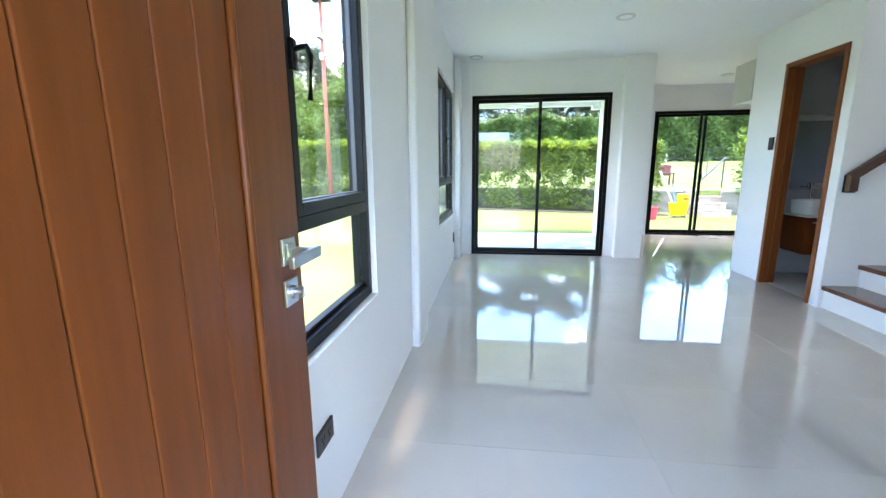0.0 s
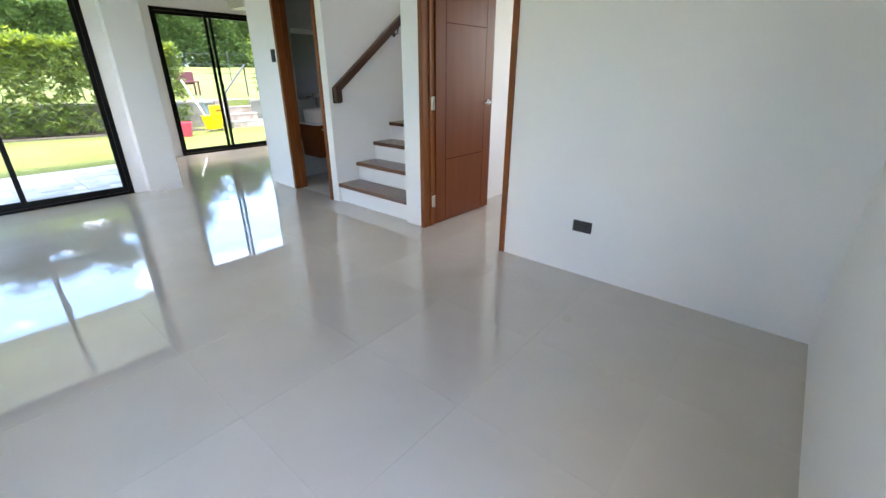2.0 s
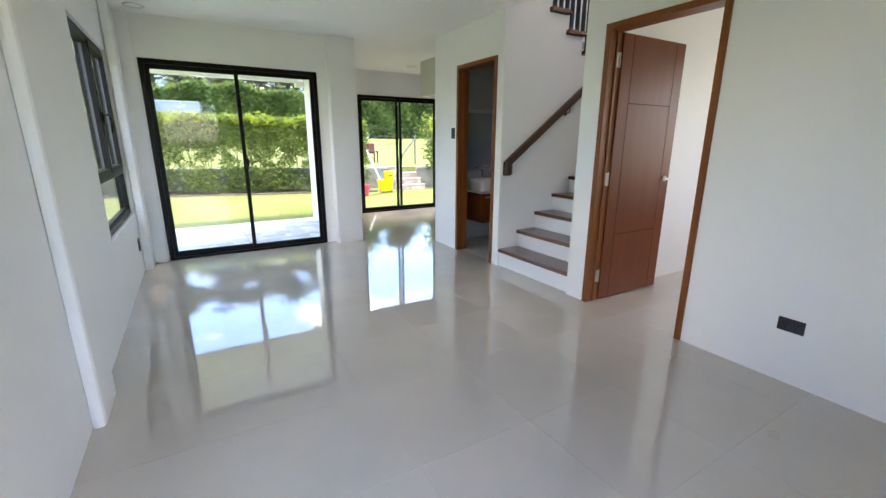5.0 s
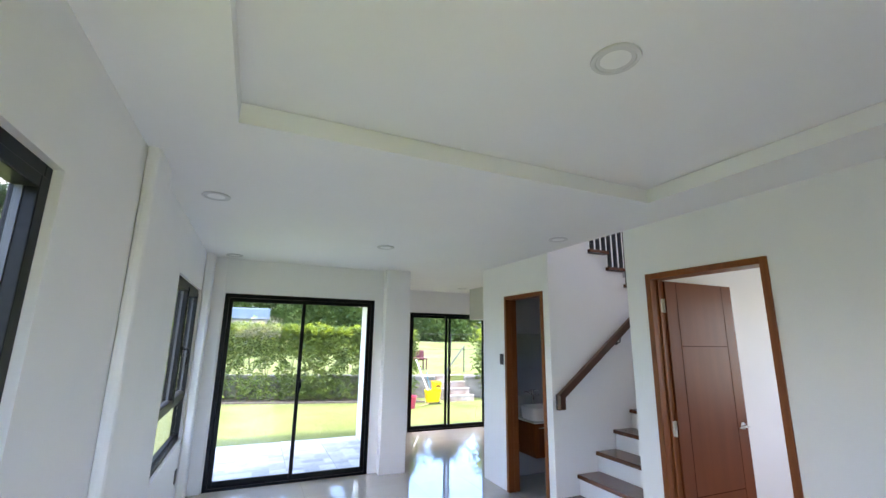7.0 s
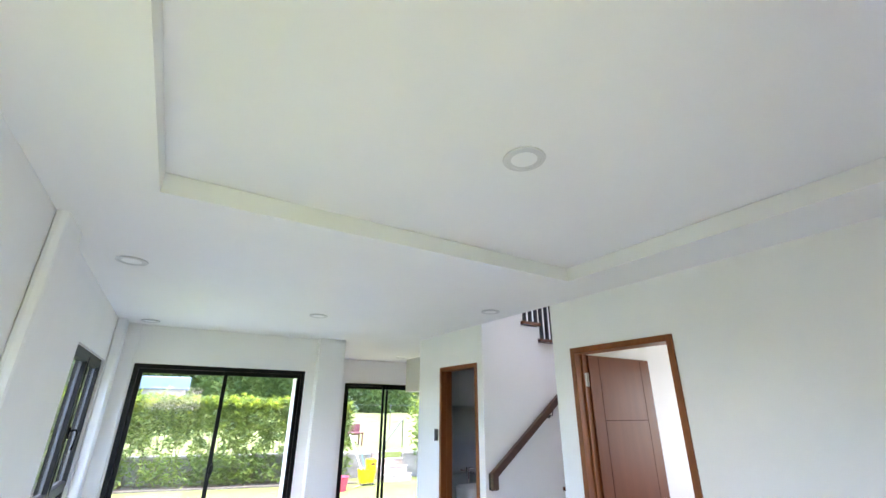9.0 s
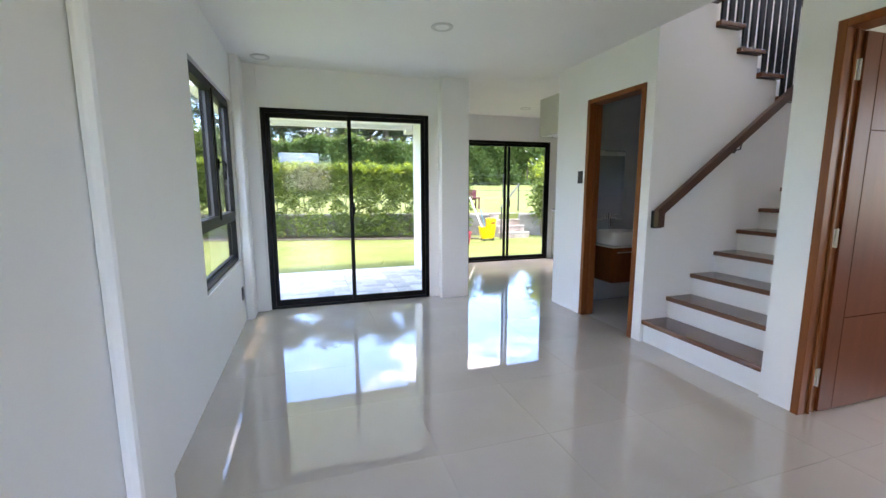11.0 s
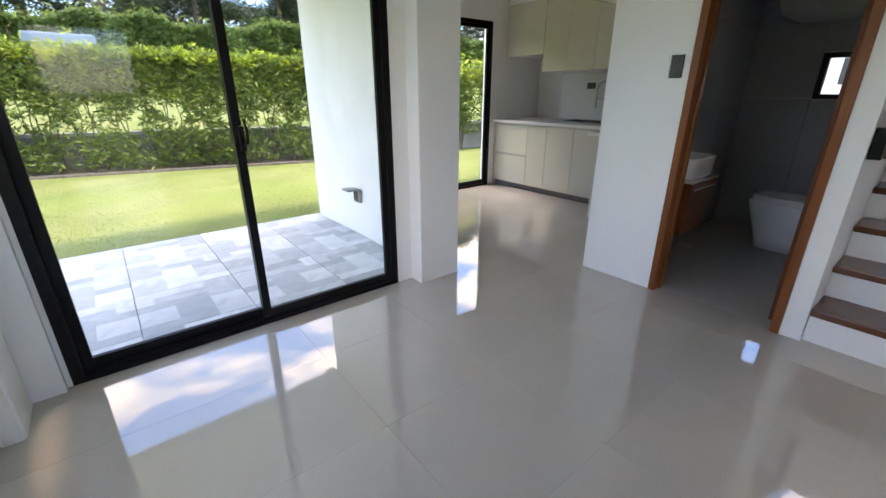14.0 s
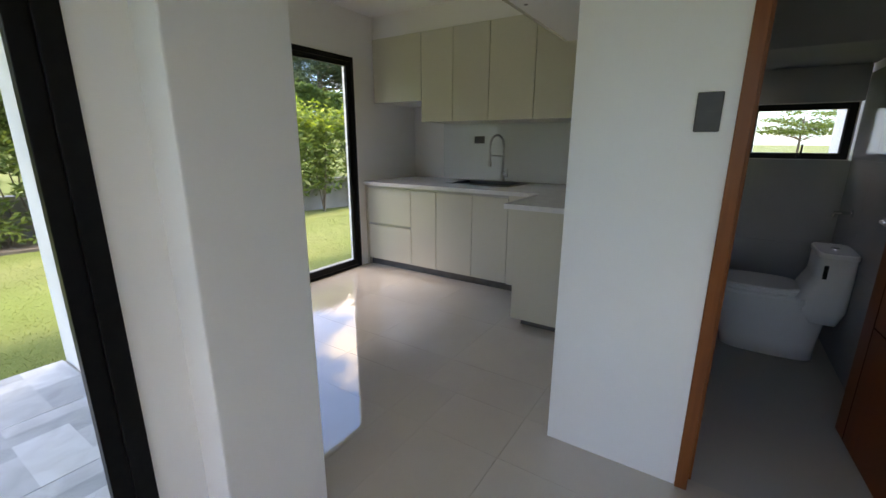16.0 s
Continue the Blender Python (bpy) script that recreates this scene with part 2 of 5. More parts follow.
M = dict(
    wall=mat("white_wall_paint", (0.88, 0.875, 0.86), rough=0.55, second=(0.86, 0.858, 0.845), scale=2.2, bump=0.12, bump_scale=45),
    ceil=mat("white_ceiling_paint", (0.88, 0.88, 0.865), rough=0.7, second=(0.86, 0.86, 0.85), scale=1.5, bump=0.06, bump_scale=40),
    out_wall=mat("white_exterior_paint", (0.77, 0.78, 0.76), rough=0.7, second=(0.71, 0.72, 0.705), scale=3, bump=0.25, bump_scale=60),
    tile=mat("polished_greige_porcelain", (0.53, 0.475, 0.41), rough=0.008, second=(0.58, 0.525, 0.46), scale=1.4, detail=6,
             per_object=0.012, spec=1.0, vary_rough=0.004, coat=0.45),
    smudge=mat("dull_smudge", (0.47, 0.41, 0.345), rough=0.12, second=(0.50, 0.445, 0.38), scale=30),
    grout=mat("grey_grout", (0.40, 0.375, 0.34), rough=0.6),
    bath_tile=mat("dark_grey_bath_tile", (0.29, 0.30, 0.31), rough=0.14, second=(0.33, 0.34, 0.35), scale=2.5, detail=6, per_object=0.03),
    # mid grey, darker than the white ceilings, for stair underside and bathroom beam
    bath_soffit=mat("grey_soffit", (0.42, 0.42, 0.42), rough=0.7, second=(0.38, 0.38, 0.38), scale=2),
    bath_wall=mat("grey_wall_tile", (0.36, 0.36, 0.365), rough=0.12, second=(0.41, 0.41, 0.415), scale=1.6, detail=6, per_object=0.03),
    paver=paver_mat(),
    door=mat("stained_mahogany", (0.140, 0.035, 0.007), rough=0.34, second=(0.19, 0.048, 0.011), scale=5, detail=8, stretch=(9, 9, 0.55),
             bump=0.15, bump_scale=30, spec=0.25, lo=0.3, hi=0.7),
    leaf_door=mat("orange_brown_stained_wood", (0.150, 0.034, 0.008), rough=0.38, second=(0.178, 0.043, 0.011), scale=2.5, detail=8, stretch=(5, 5, 0.5), bump=0.1, bump_scale=30, spec=0.25),
    trim=mat("stained_wood_trim", (0.21, 0.058, 0.015), rough=0.36, second=(0.26, 0.075, 0.021), scale=5, detail=8, stretch=(9, 9, 0.55),
             bump=0.15, bump_scale=30, spec=0.3),
    tread=mat("dark_stained_tread", (0.105, 0.034, 0.014), rough=0.27, second=(0.15, 0.05, 0.02), scale=5, detail=8, stretch=(9, 0.6, 9),
              bump=0.1, bump_scale=30, coat=0.3),
    rail=mat("dark_stained_rail", (0.060, 0.020, 0.011), rough=0.3, second=(0.085, 0.028, 0.014), scale=5, detail=8, stretch=(0.8, 9, 0.8), coat=0.3),
    black=mat("black_aluminium", (0.007, 0.008, 0.009), rough=0.36, second=(0.010, 0.011, 0.012), scale=40, spec=0.12),
    gasket=mat("grey_gasket", (0.05, 0.058, 0.065), rough=0.5),
    plastic=mat("dark_grey_plastic", (0.026, 0.026, 0.028), rough=0.4, second=(0.032, 0.032, 0.034), scale=30),
    outdoor_grey=mat("grey_weatherproof_plastic", (0.24, 0.245, 0.25), rough=0.35, second=(0.28, 0.285, 0.29), scale=20),
    hole=mat("socket_hole", (0.006, 0.006, 0.006), rough=0.8),
    steel=mat("brushed_steel", (0.55, 0.55, 0.54), rough=0.28, metal=1.0, second=(0.48, 0.48, 0.48), scale=20, stretch=(1, 12, 1)),
    hinge=mat("satin_nickel", (0.62, 0.60, 0.55), rough=0.35, metal=0.55),
    chrome=mat("chrome", (0.75, 0.75, 0.76), rough=0.07, metal=1.0),
    white_metal=mat("white_enamel", (0.8, 0.8, 0.79), rough=0.35),
    ring=mat("lamp_ring", (0.66, 0.66, 0.65), rough=0.4),
    groove=mat("dark_groove", (0.075, 0.020, 0.007), rough=0.85, spec=0.1),
    # dark grey puts the recess shadow under the cabinets into the plinth colour
    shaded_plinth=mat("shadow_grey_plinth", (0.10, 0.10, 0.10), rough=0.4, second=(0.13, 0.13, 0.128), scale=12),
    diffuser=mat("lamp_diffuser", (0.88, 0.88, 0.87), rough=0.5),
    cab=mat("greige_gloss_laminate", (0.63, 0.615, 0.515), rough=0.10, second=(0.65, 0.635, 0.535), scale=1.0, coat=0.4, per_object=0.02),
    cab_white=mat("white_carcass", (0.74, 0.74, 0.72), rough=0.4),
    alu=mat("aluminium_profile", (0.45, 0.45, 0.44), rough=0.35, metal=1.0),
    quartz=mat("white_quartz", (0.80, 0.80, 0.79), rough=0.12, second=(0.74, 0.74, 0.735), scale=16, detail=8),
    splash=mat("white_glass_splashback", (0.66, 0.70, 0.69), rough=0.06, second=(0.68, 0.72, 0.71), scale=1),
    sink=mat("dark_steel_sink", (0.10, 0.105, 0.115), rough=0.3, metal=0.9),
    ceramic=mat("white_ceramic", (0.80, 0.80, 0.79), rough=0.06, coat=0.5),
    mirror=mat("mirror_silver", (0.93, 0.94, 0.94), rough=0.0, metal=1.0),
    glass=glass_mat("window_glass"),
    frost=glass_mat("clear_bath_glass", (0.95, 0.97, 0.97)),
    grass=mat("lawn", (0.115, 0.158, 0.046), rough=0.9, second=(0.165, 0.19, 0.075), scale=0.8, detail=8, blotch=0.16, bump=0.12, bump_scale=120, spec=0.15),
    blade=mat("grass_blade", (0.16, 0.20, 0.055), rough=0.6, island_to=(0.20, 0.235, 0.08), spec=0.2),
    leaf=leaf_mat("hedge_leaf", (0.145, 0.215, 0.048), (0.215, 0.295, 0.058), (0.070, 0.13, 0.032)),
    leaf_top=leaf_mat("young_hedge_leaf", (0.34, 0.42, 0.035), (0.42, 0.48, 0.05), (0.20, 0.32, 0.035)),
    leaf_far=leaf_mat("far_hedge_leaf", (0.085, 0.16, 0.042), (0.125, 0.215, 0.052), (0.048, 0.10, 0.028)),
    pine=leaf_mat("pine_needle", (0.045, 0.085, 0.040), (0.075, 0.125, 0.055), (0.028, 0.055, 0.028)),
    bark=mat("bark", (0.10, 0.075, 0.055), rough=0.9, second=(0.16, 0.13, 0.10), scale=8, stretch=(1, 1, 0.3), bump=0.8, bump_scale=20),
    soil=mat("soil", (0.10, 0.075, 0.05), rough=0.95, second=(0.17, 0.135, 0.09), scale=6, bump=0.8, bump_scale=30),
    concrete=mat("grey_concrete", (0.23, 0.23, 0.215), rough=0.85, second=(0.14, 0.14, 0.13), scale=3, detail=8, bump=0.5, bump_scale=25),
    edging=mat("dark_stone_edging", (0.12, 0.105, 0.085), rough=0.9, second=(0.07, 0.06, 0.048), scale=9, detail=8, bump=0.6, bump_scale=30),
    kerb=mat("pale_concrete", (0.42, 0.40, 0.37), rough=0.85, second=(0.32, 0.31, 0.29), scale=4, detail=8, bump=0.4, bump_scale=30),
    brick=mat("brown_step_stone", (0.23, 0.18, 0.15), rough=0.85, second=(0.36, 0.32, 0.28), scale=5, bump=0.5, bump_scale=30),
    fence=mat("dark_painted_metal", (0.035, 0.037, 0.04), rough=0.5),
    yellow=mat("yellow_plastic", (0.85, 0.50, 0.01), rough=0.35, second=(0.78, 0.45, 0.01), scale=6),
    red=mat("pink_red_plastic", (0.50, 0.055, 0.10), rough=0.4, second=(0.44, 0.045, 0.085), scale=6),
    white_plastic=mat("white_plastic", (0.75, 0.75, 0.74), rough=0.4),
    blue=mat("blue_plastic", (0.04, 0.28, 0.42), rough=0.4),
    maroon=mat("maroon_paint", (0.15, 0.035, 0.045), rough=0.5, second=(0.11, 0.03, 0.035), scale=8),
    pole=mat("red_oxide_paint", (0.40, 0.09, 0.05), rough=0.5, second=(0.30, 0.07, 0.045), scale=7),
    roof_blue=mat("grey_blue_roofing", (0.085, 0.14, 0.19), rough=0.7, second=(0.11, 0.165, 0.21), scale=2),
    straw=mat("straw_broom", (0.36, 0.26, 0.13), rough=0.9),
)


# ---- building helpers ----
def world_of(ob):
    m = ob.matrix_basis.copy()
    while ob.parent:
        ob = ob.parent
        m = ob.matrix_basis @ m
    return m


def thing(name, at, label, category, group="", rz=0.0):
    e = new(name)
    e.empty_display_size = 0.1
    e.matrix_basis = pose(*at, 0, 0, rz)
    return tagged(e, label, category, group)


def part(name, bm, material, parent=None, label="", kind="", bevel=0.0, smooth=False, local=False):
    """Link a bmesh, drawn in world places (or in its thing's own with local), as one mesh object under a thing or a part."""
    if parent and not local:
        bmesh.ops.transform(bm, matrix=world_of(parent).inverted(), verts=bm.verts)
    bmesh.ops.recalc_face_normals(bm, faces=bm.faces)
    me = bpy.data.meshes.new(name)
    bm.to_mesh(me)
    bm.free()
    me.materials.append(M[material])
    if smooth:
        me.polygons.foreach_set("use_smooth", [True] * len(me.polygons))
    ob = new(name, me)
    if parent:
        ob.parent = parent
    if bevel:
        b = ob.modifiers.new("edge", "BEVEL")
        b.width, b.segments, b.limit_method = bevel, 2, "ANGLE"
    return tagged(ob, label, "", "", kind)


def box(bm, x0, y0, z0, x1, y1, z1, m=None):
    v = [bm.verts.new((x, y, z)) for z in (z0, z1) for y in (y0, y1) for x in (x0, x1)]
    for f in ((0, 2, 3, 1), (4, 5, 7, 6), (0, 1, 5, 4), (2, 6, 7, 3), (0, 4, 6, 2), (1, 3, 7, 5)):
        bm.faces.new([v[i] for i in f])
    if m:
        bmesh.ops.transform(bm, matrix=m, verts=v)
    return v


def boxes(*lists):
    bm = bmesh.new()
    for b in lists:
        box(bm, *b)
    return bm


def tube(bm, path, r, seg=10, r_end=None, cap=True):
    """A round bar along points."""
    rings = []
    pts = [Vector(p) for p in path]
    for i, p in enumerate(pts):
        d = (pts[min(i + 1, len(pts) - 1)] - pts[max(i - 1, 0)]).normalized()
        q = d.to_track_quat("Z", "Y")
        rr = r + ((r_end if r_end is not None else r) - r) * i / max(1, len(pts) - 1)
        rings.append([bm.verts.new(p + q @ Vector((rr * math.cos(a), rr * math.sin(a), 0))) for a in
                      (2 * math.pi * k / seg for k in range(seg))])
    for a, b in zip(rings, rings[1:]):
        for k in range(seg):
            bm.faces.new((a[k], a[(k + 1) % seg], b[(k + 1) % seg], b[k]))
    if cap:
        bm.faces.new(rings[0][::-1])
        bm.faces.new(rings[-1])
    return bm


def lathe(bm, profile, at=(0, 0, 0), seg=28):
    """A turned shape: (radius, height) pairs round a vertical axis."""
    rings = [[bm.verts.new((at[0] + r * math.cos(2 * math.pi * k / seg), at[1] + r * math.sin(2 * math.pi * k / seg), at[2] + z))
              for k in range(seg)] for r, z in profile]
    for a, b in zip(rings, rings[1:]):
        for k in range(seg):
            bm.faces.new((a[k], a[(k + 1) % seg], b[(k + 1) % seg], b[k]))
    bm.faces.new(rings[0][::-1])
    bm.faces.new(rings[-1])
    return bm


def rounded(bm, sections, n=28, power=3.2):
    """A loft through superellipses (cx, cy, z, half width, half depth)."""
    rings = []
    for cx, cy, z, a, b in sections:
        ring = []
        for k in range(n):
            t = 2 * math.pi * k / n
            c, s = math.cos(t), math.sin(t)
            ring.append(bm.verts.new((cx + a * math.copysign(abs(c) ** (2 / power), c), cy + b * math.copysign(abs(s) ** (2 / power), s), z)))
        rings.append(ring)
    for a, b in zip(rings, rings[1:]):
        for k in range(n):
            bm.faces.new((a[k], a[(k + 1) % n], b[(k + 1) % n], b[k]))
    bm.faces.new(rings[0][::-1])
    bm.faces.new(rings[-1])
    return bm


def wall(name, axis, u0, u1, t0, t1, z0, z1, holes=(), material="wall", label="", bevel=0.0):
    """A wall that runs along an axis from u0 to u1, between t0 and t1 thick, with holes (u0, u1, z0, z1)."""
    bm = bmesh.new()
    us = sorted({u0, u1, *[h[0] for h in holes], *[h[1] for h in holes]})
    for a, b in zip(us, us[1:]):
        mid = (a + b) / 2
        cut = sorted((h[2], h[3]) for h in holes if h[0] < mid < h[1])
        z = z0
        spans = []
        for h0, h1 in cut:
            if h0 > z:
                spans.append((z, h0))
            z = h1
        if z < z1:
            spans.append((z, z1))
        for s0, s1 in spans:
            if axis == "x":
                box(bm, a, t0, s0, b, t1, s1)
            else:
                box(bm, t0, a, s0, t1, b, s1)
    bmesh.ops.remove_doubles(bm, verts=bm.verts, dist=0.0005)
    bm.verts.index_update()
    seen = {}
    for f in bm.faces:
        seen.setdefault(tuple(sorted(v.index for v in f.verts)), []).append(f)
    bmesh.ops.delete(bm, geom=[f for fs in seen.values() if len(fs) > 1 for f in fs], context="FACES_ONLY")
    return tagged(part(name, bm, material, None, label, "structure", bevel=bevel), category="wall")


# ---- the shell of the house ----
XL, XR, YF, YB, H = -0.392, 2.86, 0.062, 5.84, 2.505
WIN_Z0, WIN_Z1, DOOR = 0.604, 2.085, 2.12
NEAR_WIN, FAR_WIN = (0.500, 1.938), (4.08, 5.508)

wall("wall_west", "y", -0.10, 5.97, XL - 0.10, XL, -0.05, 2.75, [(*NEAR_WIN, WIN_Z0, WIN_Z1), (*FAR_WIN, WIN_Z0, WIN_Z1)],
     label="white painted wall with two black-framed windows")
wall("wall_south", "x", XL, 6.0, -0.10, YF, -0.05, 2.75, [(-0.27, 0.80, -0.05, 2.10)], label="white painted front wall with the entrance door")
wall("wall_north", "x", XL, 1.70, YB, 5.97, -0.05, 2.75, [(-0.18, 1.58, -0.05, 2.10)], label="white painted wall round a sliding door")
wall("wall_east", "y", YF, 5.10, XR, XR + 0.12, -0.05, H + 0.1, [(1.845, 2.683, -0.05, DOOR), (2.87, 3.86, -0.05, H + 0.1), (3.957, 4.685, -0.05, DOOR)],
     label="white painted wall with two doors and the stair opening")
wall("wall_pier", "x", 1.70, 2.03, 5.72, 5.97, -0.05, 2.75, label="white painted pier beside the sliding door", bevel=0.006)
wall("wall_column", "y", 2.70, 3.036, XL, -0.338, -0.05, H + 0.08, label="white painted wall column", bevel=0.022)
wall("wall_column_corner", "y", 5.545, 5.80, XL, -0.314, -0.05, H + 0.08, label="white painted corner column", bevel=0.018)
wall("wall_corner_infill", "x", XL, -0.20, 5.80, YB, -0.05, H, label="white painted wall return")
wall("wall_kitchen_west", "y", 5.97, 7.97, 1.92, 2.03, -0.25, 2.75, material="out_wall", label="white painted wing wall between patio and kitchen")
wall("wall_kitchen_north", "x", 2.03, 5.55, 7.82, 7.97, -0.25, 2.75, [(2.785, 4.40, -0.02, 2.092)], label="white painted kitchen wall with a sliding door")
wall("wall_kitchen_east", "y", 5.10, 7.82, 5.40, 5.55, -0.25, 2.75, label="white painted kitchen wall")
wall("wall_bath_north", "x", XR, 5.40, 5.10, 5.20, -0.05, H + 0.1, label="white painted wall between bathroom and kitchen")
wall("wall_bath_east", "y", 3.98, 5.10, 5.11, 5.25, -0.05, 2.75, [(3.99, 4.565, 1.195, 1.565)], label="bathroom outer wall with a small high window")
wall("wall_stair_north", "x", XR + 0.12, 5.80, 3.86, 3.955, -0.05, 1.74, label="white painted wall beside the stair")
wall("wall_stair_south", "x", XR + 0.12, 5.80, 2.75, 2.87, -0.05, 5.2, label="white painted wall between stair and bedroom")
# the opening is assumed, made to hold the added bedroom lamp
wall("wall_bedroom_east", "y", YF, 2.75, 5.80, 5.95, -0.05, 2.75, [(0.65, 1.95, 0.9, 2.1)], label="white painted bedroom wall, out of view, with an assumed window opening")
wall("wall_tower_east", "y", 2.75, 3.955, 5.80, 5.95, -0.05, 5.2, [(2.95, 3.85, 3.3, 4.5)], label="white painted stair wall with a high window opening")
wall("wall_stair_end", "x", 5.25, 5.80, 3.86, 3.955, 1.745, 5.2, label="white painted stair wall")
wall("wall_upper_east", "y", 3.98, 4.98, 5.11, 5.25, 2.752, 5.2, label="white painted upper stair wall")
wall("wall_tower_north", "x", XR, 5.25, 4.98, 5.098, 2.61, 5.2, label="white painted upper stair wall")
wall("wall_tower_west", "y", 2.75, 4.98, XR, XR + 0.12, H + 0.1, 5.2, [(3.9, 4.98, 2.95, 4.95)], label="white painted upper stair wall")
wall("wall_upper_hall", "y", 2.75, 5.1, 1.9, 2.0, 2.75, 5.2, label="white painted upper hall wall")


def stair_wall_steps():
    """The wall under the upper flight, cut to its steps."""
    bm = bmesh.new()
    for k in range(-2, 6):
        x0 = 3.41 + 0.2475 * k
        box(bm, max(x0, XR + 0.12), 3.86, 1.74, min(x0 + 0.2475, 5.8), 3.955, 2.598 - 0.176 * k - 0.045)
    box(bm, 4.895, 3.86, 1.74, 5.8, 3.955, 1.80)
    part("wall_stair_stepped", bm, "wall", None, "white painted stair wall stepped under the upper flight", "structure")


stair_wall_steps()


def slab(name, rects, z0, z1, material, label, category="ceiling"):
    bm = bmesh.new()
    for x0, y0, x1, y1 in rects:
        box(bm, x0, y0, z0, x1, y1, z1)
    return tagged(part(name, bm, material, None, label, "structure"), category=category)


TRAY = (0.015, 0.45, 2.437, 2.265)
slab("ceiling", [(XL, YF, TRAY[0], YB), (TRAY[2], YF, XR, YB), (TRAY[0], YF, TRAY[2], TRAY[1]), (TRAY[0], TRAY[3], TRAY[2], 5.84),
                 (2.03, 5.84, XR, 7.82), (XR, 5.20, 5.40, 7.82), (1.70, 5.72, 2.03, 5.72)], H, 2.60, "ceil", "white painted ceiling with a shallow tray")
slab("ceiling_tray", [(XL, YF, XR, 2.4)], 2.603, 2.70, "ceil", "white painted raised tray of the ceiling")
slab("ceiling_bedroom", [(XR + 0.12, YF, 5.8, 2.75)], 2.55, 2.65, "ceil", "white bedroom ceiling")
slab("ceiling_bath", [(XR + 0.12, 4.72, 5.11, 5.10)], 2.40, 2.50, "ceil", "white bathroom ceiling")
slab("ceiling_tower", [(1.9, 2.75, 5.95, 3.955), (1.9, 3.955, 5.25, 5.1)], 5.2, 5.3, "ceil", "white ceiling over the stair")
slab("roof_deck", [(XL - 0.10, -0.10, 1.9, 5.97), (1.9, -0.1, 5.95, 2.75), (1.9, 5.1, 5.55, 7.97), (1.9, 2.75, XR, 5.1)], 2.752, 2.95, "out_wall",
     "white flat roof", "roof")
slab("patio_ceiling", [(XL - 0.5, 5.972, 1.918, 8.00)], 2.30, 2.42, "ceil", "white painted patio ceiling")
slab("patio_fascia", [(XL - 0.5, 8.00, 1.918, 8.10)], 2.235, 2.48, "out_wall", "white painted eave edge", "trim")
slab("ground_slab", [(XL - 0.10, -0.10, 6.0, 5.97), (2.03, 5.97, 5.55, 7.97)], -0.25, -0.012, "grout", "mortar bed under the floor tiles", "floor")


def bath_soffit():
    """The underside of the upper flight over the bathroom."""
    bm = bmesh.new()
    prof = [(XR + 0.12, 2.66), (3.3, 2.43), (4.30, 1.80), (5.11, 1.80), (5.11, 1.90), (4.60, 1.90), (3.3, 2.56), (XR + 0.12, 2.76)]
    a = [bm.verts.new((x, 3.957, z)) for x, z in prof]
    b = [bm.verts.new((x, 4.72, z)) for x, z in prof]
    bm.faces.new(a)
    bm.faces.new(b[::-1])
    for i in range(len(prof)):
        j = (i + 1) % len(prof)
        bm.faces.new((a[i], b[i], b[j], a[j]))
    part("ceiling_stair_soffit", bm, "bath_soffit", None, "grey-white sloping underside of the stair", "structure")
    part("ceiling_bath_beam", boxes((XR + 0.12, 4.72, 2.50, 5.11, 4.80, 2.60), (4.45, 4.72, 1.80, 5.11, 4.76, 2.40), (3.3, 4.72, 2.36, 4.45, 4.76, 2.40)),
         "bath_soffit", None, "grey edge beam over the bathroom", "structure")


bath_soffit()
slab("ceiling_upper_floor", [(2.0, 2.75, XR, 5.1)], 2.953, 2.98, "ceil", "pale upper hall floor", "floor")


# ---- openings ----
def sliding_door(name, x0, x1, y, z1, mid, lap, label, handle_z):
    """Two glazed leaves in a black frame. y is the room's face of the wall."""
    t = thing(name, ((x0 + x1) / 2, y, 0), label, "sliding door")
    f, d = 0.045, 0.085
    ya, yb = y - 0.006, y - 0.006 + d
    part("door_frame", boxes((x0, ya, 0.0, x0 + f, yb, z1), (x1 - f, ya, 0.0, x1, yb, z1), (x0 + f, ya, z1 - f, x1 - f, yb, z1),
                             (x0 + f, ya, 0.0, x1 - f, yb, 0.028), (x0 + f, ya + 0.020, 0.028, x1 - f, ya + 0.026, 0.04),
                             (x0 + f, ya + 0.058, 0.028, x1 - f, ya + 0.064, 0.04)), "black", t, bevel=0.002)
    for a, b, yy in ((x0 + f, mid + lap / 2, ya + 0.050), (mid - lap / 2, x1 - f, ya + 0.012)):
        s = 0.042
        leaf = part("leaf", boxes((a, yy, 0.030, a + s, yy + 0.028, z1 - f), (b - s, yy, 0.030, b, yy + 0.028, z1 - f),
                                  (a + s, yy, 0.030, b - s, yy + 0.028, 0.085), (a + s, yy, z1 - f - 0.045, b - s, yy + 0.028, z1 - f)),
                    "black", t, bevel=0.002)
        p = part("pane", boxes((a + s - 0.004, yy + 0.011, 0.081, b - s + 0.004, yy + 0.017, z1 - f - 0.041)), "glass", leaf, "clear glass")
        p.visible_shadow = False
    hx = mid + 0.012
    bm = bmesh.new()
    box(bm, hx - 0.012, ya - 0.006, handle_z - 0.07, hx + 0.012, ya + 0.012, handle_z + 0.05)
    tube(bm, [(hx + 0.004, ya, handle_z - 0.04), (hx + 0.012, ya - 0.035, handle_z - 0.03), (hx + 0.016, ya - 0.042, handle_z + 0.02),
              (hx + 0.010, ya - 0.036, handle_z + 0.085)], 0.007, 8)
    part("handle", bm, "black", t, "black latch handle", smooth=False)
    return t


sliding_door("sliding_door_patio", -0.18, 1.58, YB, 2.10, 0.70, 0.045, "closed black aluminium sliding door with clear glass to the patio", 1.05)
